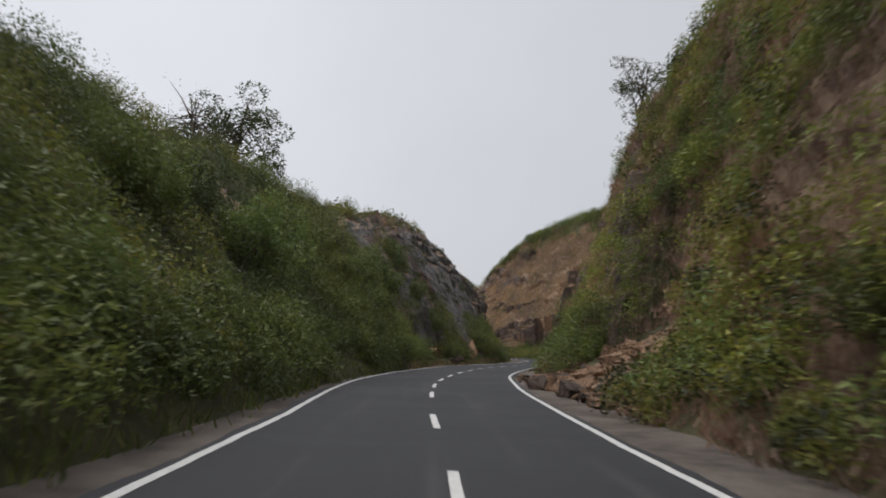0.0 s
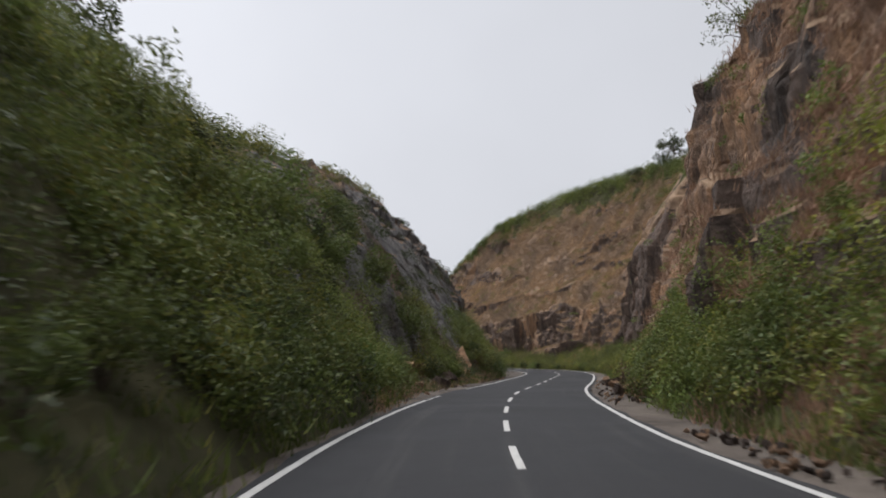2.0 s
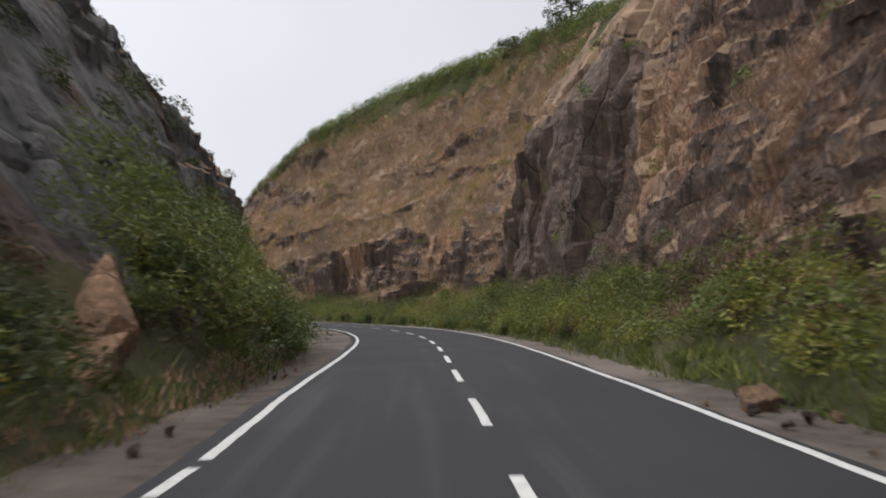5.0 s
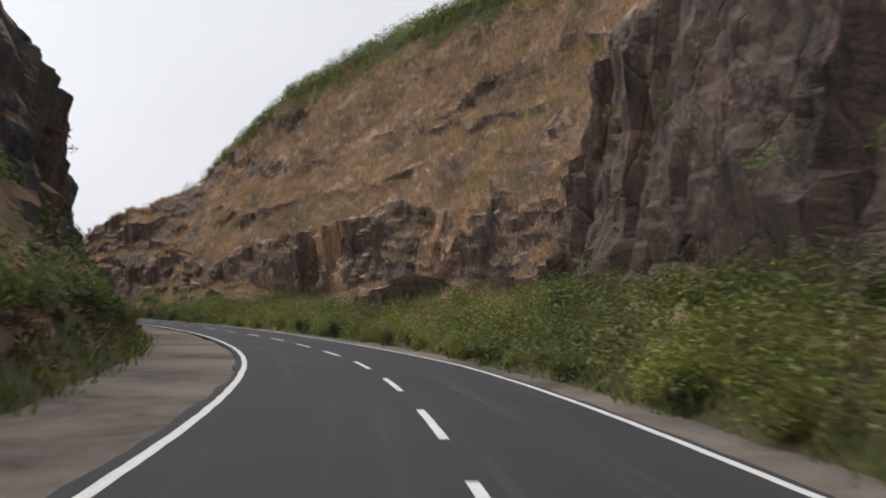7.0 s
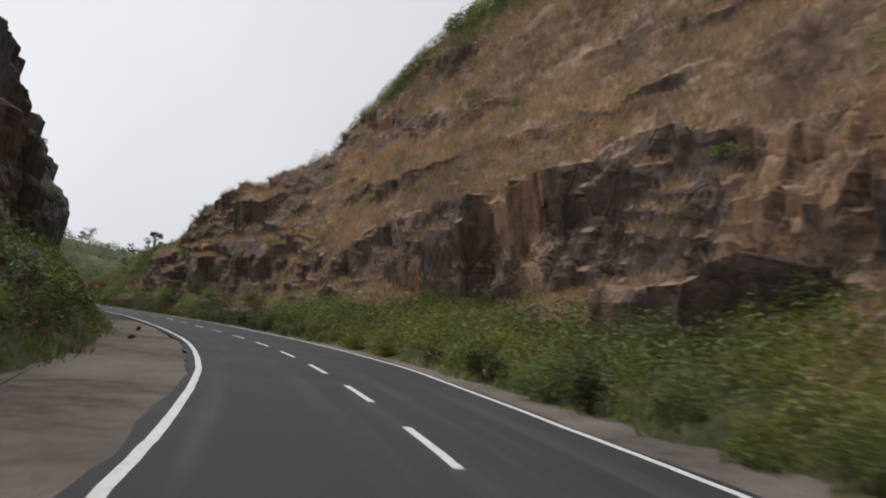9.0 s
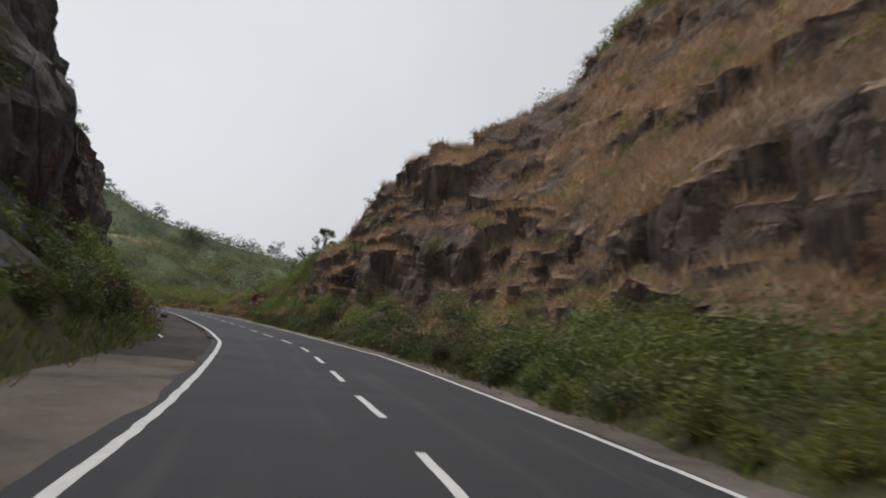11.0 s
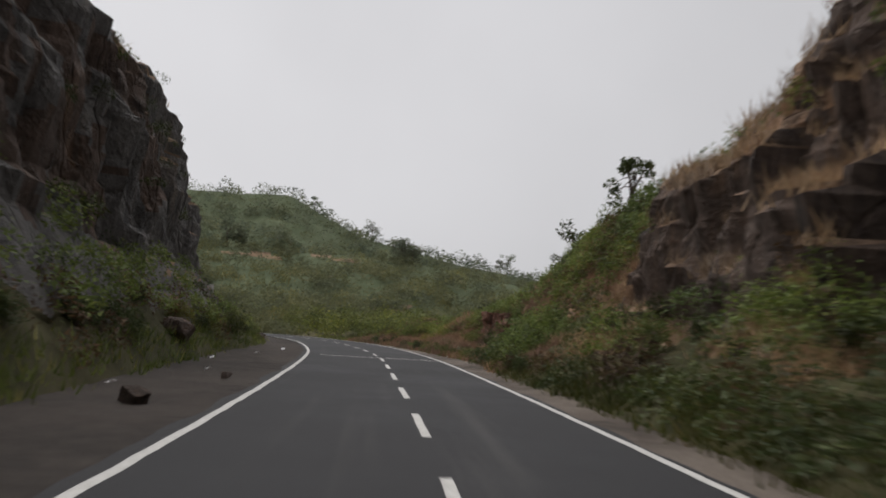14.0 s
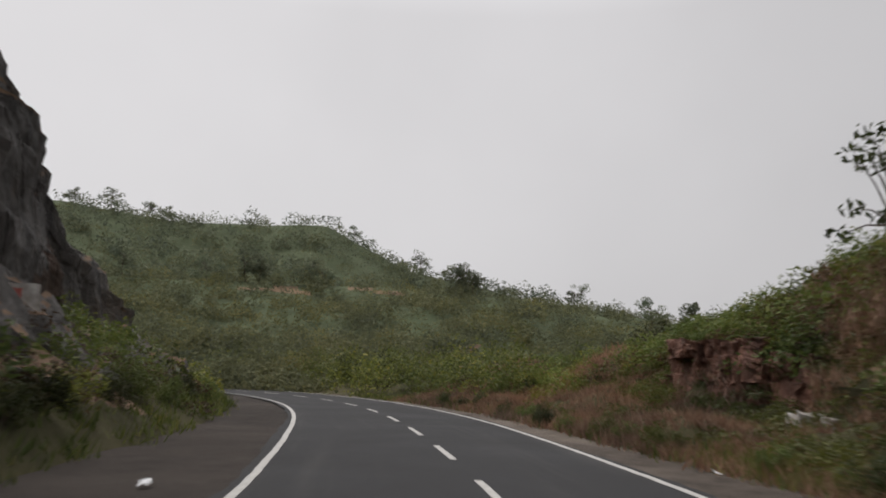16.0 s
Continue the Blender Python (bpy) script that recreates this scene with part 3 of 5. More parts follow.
def strip(name, s, inner, outer, z, mat, cols=2, rough=0.0, smooth=True):
    f = np.linspace(0, 1, cols)[None]
    u = inner[:, None] * (1 - f) + outer[:, None] * f
    ss = s[:, None] + 0 * u
    zz = z + rough * fractal(ss * 0.9, u * 0.9, 0 * u, 3, 3) + 0 * u
    xy = on_plan(ss, u)
    verts = np.concatenate([xy, zz[..., None]], -1).reshape(-1, 3)
    ob = sheet_object(name, verts.tolist(), grid_quads(len(s), cols, flip=True).tolist(), [mat], smooth=smooth)
    layer = ob.data.uv_layers.new(name="along")
    corner = np.empty(len(ob.data.loops), np.int32)
    ob.data.loops.foreach_get("vertex_index", corner)
    layer.data.foreach_set("uv", np.c_[ss.reshape(-1), u.reshape(-1)][corner].reshape(-1))
    return ob


def drift(pairs):
    t = np.array(pairs, float).reshape(-1, 2)
    return lambda s: np.interp(s, t[:, 0], t[:, 1])


line_left = drift([0, -2.9, 41, -2.98, 50, -3.3, 58, -3.48, 70, -3.48, 80, -3.36, 98, -3.12, 106, -2.98, 112, -3.12, 134, -2.98, 162, -3, 177, -2.84, 190, -2.93, 197, -3.06, 210, -2.96, 222, -2.9, 226, -3, 236, -2.97, 256, -3.13, 265, -3.19, 273, -3.28, 292, -3.36, 347, -3.2])
line_right = drift([0, 2.85, 37, 2.87, 45, 2.98, 60, 3.12, 70, 2.92, 80, 3.03, 97, 2.92, 112, 3.15, 136, 3.25, 150, 3.4, 156, 3.22, 162, 3.06, 170, 3.02, 176, 3.15, 182, 3.45, 190, 3.37, 200, 3.3, 222, 3.3, 225, 3.1, 230, 3, 246, 2.93, 263, 2.92, 273, 2.94, 282, 3.04, 297, 3.25, 347, 3.1])
line_mid = drift([0, 0.1, 34, 0.13, 42, -0.05, 60, -0.16, 80, -0.11, 93, -0.18, 99, -0.03, 117, 0.05, 139, 0.22, 151, 0.29, 157, 0.2, 181, 0.19, 193, 0.14, 205, 0.03, 223, 0.3, 235, 0.04, 265, 0.02, 277, 0.11, 347, 0.12])


st = np.arange(0, END - 2, 0.5)
us_r, _ = section(RIGHT, st)
us_l, _ = section(LEFT, st)
ragged = 0.16 * fractal(st * 0.5, st * 0, st * 0, 4, 2)
tagged(strip("road", st, line_left(st) - 0.26 + ragged * 0.5, line_right(st) + 0.2 + ragged * 0.4, 0.0, ASPHALT, 9), "dark grey asphalt road surface", "road", kind="structure")
tagged(strip("shoulder_east", st, 2.6 + 0 * st, us_r[:, 0] + 0.6, -0.055, DIRT, 9, 0.027), "pale dusty gravel shoulder", "shoulder", kind="structure")
# the west shoulder takes darker dirt colours past station 211
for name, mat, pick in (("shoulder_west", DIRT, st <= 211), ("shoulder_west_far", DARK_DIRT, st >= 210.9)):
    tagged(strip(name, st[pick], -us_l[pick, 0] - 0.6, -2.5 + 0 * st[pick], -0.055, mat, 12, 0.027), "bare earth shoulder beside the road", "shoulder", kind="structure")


def marking(name, s0, s1, rail, u0, u1, label, wobble=0.012):
    s = np.linspace(s0, s1, max(3, int((s1 - s0) / 0.4) + 2))
    w = rail(s) + wobble * fractal(s * 2.3, s * 0 + u0, s * 0, 3, 12)
    ob = strip(name, s, u0 + w, u1 + w, 0.005, PAINT, 2)
    return tagged(ob, label, "road marking", kind="structure")


marking("edge_line_east", 1, END - 4, line_right, -0.07, 0.07, "worn white edge line on asphalt")
marking("edge_line_west", 1, 85, line_left, -0.07, 0.07, "worn white edge line on asphalt")
for s0, s1 in ((85.6, 86.3), (86.6, 87.0), (87.4, 88.6), (96.2, 96.9), (97.2, 98.1), (98.9, 99.9), (100.2, 100.7), (101, 104), (104.4, 105.6)):
    marking("edge_line_piece", s0, s1, line_left, -0.07, 0.06, "chipped piece of white edge line")
marking("edge_line_west_far", 106, END - 4, line_left, -0.068, 0.068, "worn white edge line on asphalt")
far_ends = [8, 17, 25.5, 34, 42, 51] + [57 + 6 * k for k in range(11)] + [122.5, 128, 133.5] + [139 + 6 * k for k in range(36)]
for e in far_ends:
    tagged(marking("centre_dash", e - 3, e, line_mid, -0.065, 0.065, "white centre line dash", 0.006), group="centre line dashes")
for off in (0.0, 0.42):
    s = 277.4 + off
    marking("cross_line", s, s + 0.14, lambda q: 0 * q, -2.7, 2.9, "thin white line across the road", 0.004)

# ---- plants ----
rng = np.random.default_rng(7)


def leaf_quads(centre, size, up_bias=0.4):
    """Rhombic leaves at the points given: vertices and quads."""
    n = len(centre)
    d = rng.normal(size=(n, 3))
    d[:, 2] = d[:, 2] * 0.7 - 0.15
    d /= np.linalg.norm(d, axis=1)[:, None]
    side = np.cross(d, rng.normal(size=(n, 3)) + [0, 0, up_bias])
    side /= np.linalg.norm(side, axis=1)[:, None] + 1e-9
    size = np.asarray(size).reshape(-1, 1) * rng.uniform(0.6, 1.35, (n, 1))
    a = centre - d * size * 0.5
    c = centre + d * size * 0.5
    b2 = centre + side * size * 0.19
    e = centre - side * size * 0.19
    v = np.stack([a, b2, c, e], 1).reshape(-1, 3)
    return v, np.arange(4 * n).reshape(n, 4)


def leaf_tris(centre, size):
    """Small pointed leaves of one triangle each, for undergrowth."""
    n = len(centre)
    d = rng.normal(size=(n, 3)) * [1, 1, 0.7]
    d /= np.linalg.norm(d, axis=1)[:, None]
    side = np.cross(d, rng.normal(size=(n, 3)) + [0, 0, 0.5])
    side /= np.linalg.norm(side, axis=1)[:, None] + 1e-9
    size = np.asarray(size).reshape(-1, 1) * rng.uniform(0.6, 1.35, (n, 1))
    v = np.stack([centre - side * size * 0.24, centre + side * size * 0.24, centre + d * size], 1).reshape(-1, 3)
    return v, np.arange(3 * n).reshape(n, 3)


def shell_points(n, centre, radius, dome=False):
    d = rng.normal(size=(n, 3))
    if dome:
        d[:, 2] = np.abs(d[:, 2]) - 0.25
    d /= np.linalg.norm(d, axis=1)[:, None]
    return centre + d * radius * rng.uniform(0.45, 1.08, (n, 1)) ** 0.6


def mesh_of(name, verts, faces, mat):
    me = bpy.data.meshes.new(name)
    me.from_pydata(np.asarray(verts).tolist(), [], [list(f) for f in np.asarray(faces).tolist()])
    me.materials.append(mat)
    me.update()
    return me


def tube(points, radii, sides=5):
    """A tapered limb along the points: vertices and quads."""
    pts = np.asarray(points, float)
    v, f = [], []
    for k, (p, r) in enumerate(zip(pts, radii)):
        d = pts[min(k + 1, len(pts) - 1)] - pts[max(k - 1, 0)]
        d /= np.linalg.norm(d) + 1e-9
        x = np.cross(d, (0.3, 0.9, 0.2))
        x /= np.linalg.norm(x)
        y = np.cross(d, x)
        for j in range(sides):
            a = 2 * math.pi * j / sides
            v.append(p + r * (math.cos(a) * x + math.sin(a) * y))
    for k in range(len(pts) - 1):
        for j in range(sides):
            f.append((k * sides + j, k * sides + (j + 1) % sides, (k + 1) * sides + (j + 1) % sides, (k + 1) * sides + j))
    return np.array(v), f


def joined(parts):
    v, f, o = [], [], 0
    for pv, pf in parts:
        v.append(pv)
        f += [tuple(i + o for i in q) for q in pf]
        o += len(pv)
    return np.concatenate(v), f


def bush_meshes(width, tall, leaves, size, mat, clumps=9):
    """Stems and foliage meshes of one bush with its base at the origin."""
    stems, pts = [], []
    for k in range(clumps):
        a, r = rng.uniform(0, 2 * math.pi), width * math.sqrt(rng.uniform(0.0, 1)) * 0.75
        z = tall * rng.uniform(0.35, 0.86) * (1 - 0.35 * (r / width) ** 2)
        c = np.array([r * math.cos(a), r * math.sin(a), z])
        rad = np.array([0.42 * width, 0.42 * width, 0.27 * tall]) * rng.uniform(0.65, 1.2)
        pts.append(shell_points(leaves // clumps, c, rad))
        stems.append(tube([(0, 0, -0.3), (c[0] * 0.4, c[1] * 0.4, z * 0.5), tuple(c)], (0.035, 0.024, 0.008), 4))
        top = c + [rng.normal() * 0.2, rng.normal() * 0.2, rad[2] * 1.35]
        tip = np.linspace(0, 1, 14)[:, None] * (top - c)[None] + c + rng.normal(size=(14, 3)) * 0.05
        pts.append(tip)
    pts = np.concatenate(pts)
    pts[:, 2] = np.maximum(pts[:, 2], 0.03)
    lv, lf = leaf_tris(pts, size)
    sv, sf = joined(stems)
    return mesh_of("stem", sv, sf, BARK), mesh_of("foliage", lv, lf, mat)


def plant_thing(name, meshes, label, category, group=""):
    root = new(name)
    for me in meshes:
        part_ob = new(me.name.split(".")[0], me)
        part_ob.parent = root
    return tagged(root, label, category, group)


def stand(x, y, z, turn, size, lean=0.0):
    return Matrix.Translation((x, y, z)) @ Euler((lean, 0, turn)).to_matrix().to_4x4() @ Matrix.Diagonal((size, size, size, 1))


def put_copy(ob, m):
    c = copy_thing(ob, m)
    c.matrix_basis = m
    return c


BUSH_KINDS = [
    ("bush", (0.9, 1.5, 1800, 0.1, LEAF), "leafy green roadside bush on bare soil"),
    ("bush", (1.1, 1.25, 1800, 0.1, LEAF_YELLOW), "yellow-green roadside bush on dry soil"),
    ("bush", (0.85, 1.6, 1750, 0.1, LEAF_DARK), "dense dark green bush at the foot of the cliff"),
    ("bush", (1.2, 1.9, 2300, 0.104, LEAF), "tall spreading green bush beside the road"),
    ("bush", (0.7, 0.9, 1200, 0.09, LEAF_YELLOW), "low yellowing shrub beside the shoulder"),
]
protos = []
for name, spec, label in BUSH_KINDS:
    protos.append((bush_meshes(*spec), label, name))


def add_bush(kind, s, u, size, z=None):
    meshes, label, name = protos[kind]
    ob = plant_thing(name, meshes, label, "bush", "roadside bushes")
    x, y = on_plan(s, u)
    zz = height(1 if u > 0 else -1, s, abs(u)) if z is None else z
    ob.matrix_basis = stand(float(x), float(y), zz - 0.12, rng.uniform(0, 6.28), size)
    return ob


# larger bushes standing out of the left slope
for k in range(30):
    s, u = rng.uniform(40, 104), rng.uniform(6.0, 10.2)
    if 89 < s < 101 and u < 9:
        continue
    add_bush(int(rng.choice([0, 2, 3, 3])), s, -u, rng.uniform(1.2, 2.0))
# belt of bushes between the right shoulder and the cliff foot
for s in np.arange(36, 313, 2.1):
    us, _ = section(RIGHT, np.array([s]))
    a, b2 = us[0, 0], us[0, 1]
    thin = 0.35 if s < 62 else 0.8 if s < 112 else 1.0
    for row in range(2):
        if rng.uniform() > thin * (0.92 if row == 0 else 0.75):
            continue
        if row == 0:
            u = a + rng.uniform(0.25, 0.8)
        else:
            u = a + rng.uniform(0.45, 0.95) * max(b2 - a, 2.0) + 0.6
        if 36 < s < 63 and u < 8 or 230 < s < 266 and row == 0:
            continue
        if 279 < s < 305 and u > 5.9:
            continue
        kind = int(rng.choice([0, 1, 2, 3, 4], p=[0.3, 0.26, 0.14, 0.14, 0.16])) if s < 210 else int(rng.choice([0, 1, 2, 3, 4], p=[0.36, 0.02, 0.42, 0.18, 0.02]))
        size = rng.uniform(0.6, 1.0) * (1.18 if 130 < s < 205 else 0.95 if s < 86 or s > 205 else 0.72)
        add_bush(kind, s + rng.uniform(-0.7, 0.7), u, size * (0.72 if row == 0 else 1.05))
# left: thick bushes along the road
for s in np.arange(36, 307, 2.0):
    us, _ = section(LEFT, np.array([s]))
    a = us[0, 0]
    if rng.uniform() < (0.95 if s < 122 else 0.72):
        if 93 < s < 98.5 or 108.5 < s < 112:
            continue
        kind = int(rng.choice([0, 1, 2, 3, 4], p=[0.32, 0.1, 0.3, 0.2, 0.08]))
        add_bush(kind, s + rng.uniform(-0.6, 0.6), -(a + rng.uniform(0.7, 1.5)), rng.uniform(0.7, 1.1) * (1.0 if s < 122 else 0.72))


def scrub_stuff(name, spots, leaves, size, mat, label):
    """Undergrowth too thick to count: leaf clumps at the spots (x, y, z, radius, rise)."""
    pts, sizes = [], []
    for x, y, z, r, h in spots:
        p = shell_points(leaves, np.array([x, y, z + h * 0.15]), np.array([r, r, h * 0.85]), True)
        pts.append(p)
        sizes.append(np.full(leaves, size * rng.uniform(0.8, 1.25)))
    v, f = leaf_tris(np.concatenate(pts), np.concatenate(sizes))
    me = mesh_of(name, v, f, mat)
    return tagged(new(name, me), label, "undergrowth", kind="stuff")


def spots_on(side, s0, s1, part0, part1, count, r=(0.6, 1.3), h=(0.7, 1.6), keep=None):
    """Random spots on a side of the cutting; part: 0 shoulder edge to 5 ridge."""
    out = []
    table = RIGHT if side > 0 else LEFT
    while len(out) < count:
        s, q = rng.uniform(s0, s1), rng.uniform(part0, part1)
        us, zs = section(table, np.array([s]))
        if q <= 5:
            u, z = np.interp(q, range(6), us[0]), np.interp(q, range(6), zs[0])
        else:
            u, z = us[0, 5] + (q - 5) * 8, zs[0, 5] - 0.2
        if keep and not keep(s, u, z):
            continue
        x, y = on_plan(s, side * u)
        out.append((float(x), float(y), float(z), rng.uniform(*r), rng.uniform(*h)))
    return out


def masses(freq, cut, seed):
    """Keeps spots in uneven masses, so that gaps stay between the shrubs."""
    return lambda s, u, z: vnoise(np.array(s * freq), np.array(u * freq * 1.3), np.array(z * freq), seed) > cut


def left_slope(cut, seed):
    m = masses(0.28, cut, seed)
    return lambda s, u, z: not ((93 < s < 99 or 108 < s < 112.5) and u < 8.0) and (s < 92 or z < 5.2 - 0.02 * (s - 92) or vnoise(np.array(s * 0.22), np.array(u * 0.3), np.array(z * 0.3), 77) > 0.1 + 0.03 * (s - 92)) and m(s, u, z)


def bank(cut, seed):
    m = masses(0.3, cut, seed)
    return lambda s, u, z: not (44 < s < 62 and z < 2.2) and (s < 58 or z < 8 - 0.1 * (s - 58) or rng.uniform() < 0.12) and m(s, u, z)


scrub_stuff("undergrowth_green", spots_on(-1, 24, 130, 0.3, 5.0, 520, (0.6, 1.3), (0.9, 2.4), left_slope(0.0, 3)), 400, 0.112, LEAF, "thick green undergrowth over the slope")
scrub_stuff("undergrowth_dark", spots_on(-1, 24, 130, 0.2, 5.0, 330, (0.7, 1.3), (0.7, 1.7), left_slope(-0.5, 4)), 340, 0.115, LEAF_DARK, "dark shrubs covering the slope")
scrub_stuff("undergrowth_pale", spots_on(-1, 24, 130, 0.6, 5.2, 330, (0.6, 1.2), (0.8, 2.0), left_slope(0.1, 5)), 340, 0.11, LEAF_YELLOW, "pale olive shrubs on the slope")
scrub_stuff("cliff_cover", spots_on(-1, 94, 134, 1.6, 4.0, 45, (0.4, 0.9), (0.4, 1.0), masses(0.25, -0.05, 91)), 210, 0.125, LEAF_DARK, "dark shrubs hanging on the cliff")
scrub_stuff("cliff_foot_scrub", spots_on(-1, 118, 303, 0.9, 2.1, 310, (0.5, 1.0), (0.5, 1.3), lambda s, u, z: not (285 < s < 293.5 and z > 1.7)), 170, 0.15, LEAF, "green scrub at the foot of the dark cliff")
scrub_stuff("cliff_face_scrub", spots_on(-1, 92, 291, 2.0, 4.6, 90, (0.3, 0.7), (0.3, 0.8)), 110, 0.13, LEAF_DARK, "small shrubs rooted in the dark cliff")
scrub_stuff("ridge_scrub_west", spots_on(-1, 84, 297, 4.5, 5.4, 280, (0.4, 0.9), (0.5, 1.2)), 130, 0.15, LEAF_YELLOW, "thin scrub along the cliff top")
scrub_stuff("slope_scrub_east", spots_on(1, 26, 82, 0.8, 5.2, 380, (0.5, 1.1), (0.6, 1.7), bank(-0.15, 6)), 250, 0.125, LEAF_YELLOW, "yellow-green shrubs on the steep bank")
scrub_stuff("slope_shrubs_east", spots_on(1, 62, 86, 0.4, 1.4, 120, (0.6, 1.3), (0.9, 2.2), bank(-0.3, 7)) + spots_on(1, 86, 116, 0.4, 1.3, 60, (0.5, 1.0), (0.5, 1.3), bank(0.1, 7)) + spots_on(1, 26, 80, 2, 5, 150, (0.5, 1.0), (0.6, 1.6), bank(0.0, 8)), 280, 0.115, LEAF, "green shrubs on the rocky bank")
scrub_stuff("foot_scrub_east", spots_on(1, 72, 88, 0.3, 1.15, 60, (0.7, 1.2), (0.9, 2.1)) + spots_on(1, 88, 130, 0.3, 1.1, 70, (0.6, 1.0), (0.5, 1.3)) + spots_on(1, 128, 214, 0.12, 1.05, 420, (0.7, 1.3), (0.8, 2.1)), 260, 0.12, LEAF, "green scrub between shoulder and cliff")
scrub_stuff("foot_scrub_dark", spots_on(1, 204, 278, 0.05, 1.15, 230, (0.5, 1.1), (0.4, 1.5), masses(0.33, 0.0, 63)), 240, 0.12, LEAF_DARK, "dark green scrub below the cliff")
scrub_stuff("foot_scrub_green", spots_on(1, 204, 278, 0.3, 1.2, 170, (0.5, 1.2), (0.5, 1.9), masses(0.3, 0.15, 64)), 270, 0.115, LEAF, "green bushy scrub below the dark cliff")
scrub_stuff("foot_scrub_yellow", spots_on(1, 66, 88, 0.25, 1.3, 55, (0.6, 1.1), (0.8, 1.9)) + spots_on(1, 88, 130, 0.2, 1.1, 70, (0.5, 1.0), (0.5, 1.2)) + spots_on(1, 128, 210, 0.08, 1.0, 230, (0.6, 1.2), (0.7, 1.8)), 220, 0.115, LEAF_YELLOW, "yellowing scrub below the cliff")
scrub_stuff("ridge_scrub_east", spots_on(1, 112, 168, 4.5, 5.5, 200, (0.6, 1.3), (0.7, 1.9)) + spots_on(1, 164, 263, 4.6, 5.4, 520, (0.8, 1.5), (0.9, 2.2)), 150, 0.18, LEAF, "green scrub along the ridge")
scrub_stuff("ridge_hedge_east", spots_on(1, 164, 246, 4.85, 5.08, 330, (0.7, 1.3), (0.8, 2.0)), 190, 0.16, LEAF, "green thicket lining the crest of the slope")
scrub_stuff("ledge_scrub", spots_on(1, 80, 269, 1.8, 4.6, 80, (0.4, 1.0), (0.4, 1.1)), 160, 0.14, LEAF, "scattered green shrubs on the rock ledges")
bank_keep = lambda s, u, z: not (283 < s < 304 and u < 10.8) or (s < 290 and u > 0.2 + 0.566 * (s - 270))
scrub_stuff("bank_scrub", spots_on(1, 271, 319, 0.8, 5.3, 250, (0.5, 1.1), (0.6, 1.4), bank_keep) + spots_on(1, 271, 307, 2.6, 5.3, 130, (0.6, 1.2), (0.6, 1.3), bank_keep), 210, 0.15, LEAF, "green bushes over the low bank")
scrub_stuff("bank_scrub_yellow", spots_on(1, 271, 337, 0.6, 5.5, 190, (0.5, 1.0), (0.5, 1.1), bank_keep), 190, 0.14, LEAF_YELLOW, "yellow-green bushes over the low bank")


def grass_stuff(name, spots, blades, long, mat, label):
    base = np.repeat(np.array(spots)[:, :3], blades, 0)
    n = len(base)
    base = base + np.c_[rng.normal(size=(n, 2)) * 0.22, np.full(n, -0.06)]
    lean = rng.normal(size=(n, 2)) * 0.45
    hgt = long * rng.uniform(0.45, 1.15, n)
    wide = rng.uniform(0.014, 0.032, n)
    a = rng.uniform(0, 6.28, n)
    w = np.c_[np.cos(a) * wide, np.sin(a) * wide, 0 * a]
    top = base + np.c_[lean * hgt[:, None] * 1.0, hgt]
    v = np.stack([base - w, base + w, top], 1).reshape(-1, 3)
    f = np.arange(3 * n).reshape(n, 3)
    return tagged(new(name, mesh_of(name, v, f, mat)), label, "grass", kind="stuff")


def surface_spots(side, s0, s1, kinds, count, lo=0.0, hi=1.0, top=60.0, clump=None):
    """Random points on the hillside's own faces of the kinds given."""
    middle, kind, fs, nz, area = SURFACE[side]
    ok = (fs > s0) & (fs < s1) & (middle[:, 2] > -0.2) & np.isin(kind, kinds) & (nz >= lo) & (nz <= hi) & (middle[:, 2] < top)
    ok &= area < 0.6
    if clump is not None:
        ok &= fractal(middle[:, 0] * 0.16, middle[:, 1] * 0.16, middle[:, 2] * 0.2, 3, 17) > clump
    pick = np.nonzero(ok)[0]
    pick = rng.choice(pick, count, p=area[pick] / area[pick].sum())
    return middle[pick]


def off_heap(points):
    """Leaves the rockfall heap free of plants."""
    a, b2 = on_plan(51, 6.0), on_plan(59, 6.2)
    t = np.clip(((points[:, :2] - a) @ (b2 - a)) / ((b2 - a) @ (b2 - a)), 0, 1)
    far = np.linalg.norm(points[:, :2] - a - t[:, None] * (b2 - a), axis=1)
    return points[(far > 2.5) | (points[:, 2] > 2.4)]


def sized(points, r, h):
    return [(x, y, z, rng.uniform(*r), rng.uniform(*h)) for x, y, z in points]


ledge = np.concatenate([surface_spots(1, 163, 236, (1,), 17000, 0.1, clump=-0.9), surface_spots(1, 163, 236, (0, 3), 2000, 0.35, clump=-0.2), surface_spots(1, 236, 271, (1,), 4000, 0.3)])
grass_stuff("dry_grass_cliff", surface_spots(1, 66, 140, (0, 1, 3), 8500, 0.35, clump=-0.35), 12, 0.42, DRY_GRASS, "short tan grass in the cracks of the cliff")
grass_stuff("verge_weeds", spots_on(1, 204, 278, 0.02, 0.5, 1500), 14, 0.32, GREEN_GRASS, "weedy grass along the shoulder below the cliff")
grass_stuff("dry_grass_ledges", ledge, 11, 0.6, DRY_GRASS, "tan dry grass on the cliff ledges")
bank_grass = surface_spots(1, 28, 76, (0, 1, 2), 5600, 0.1, top=17.0)
low_bank = surface_spots(1, 269, 319, (0, 1, 2), 7600)
stub = on_plan(np.array([291.2, 287.5, 284.0]), np.array([9.8, 8.5, 7.2]))
low_bank = low_bank[np.min(np.linalg.norm(low_bank[:, None, :2] - stub[None], axis=2), axis=1) > 1.5]
grass_stuff("dry_grass_bank", np.concatenate([off_heap(bank_grass), low_bank]), 16, 0.42, DRY_GRASS, "straw-coloured grass on the bank")
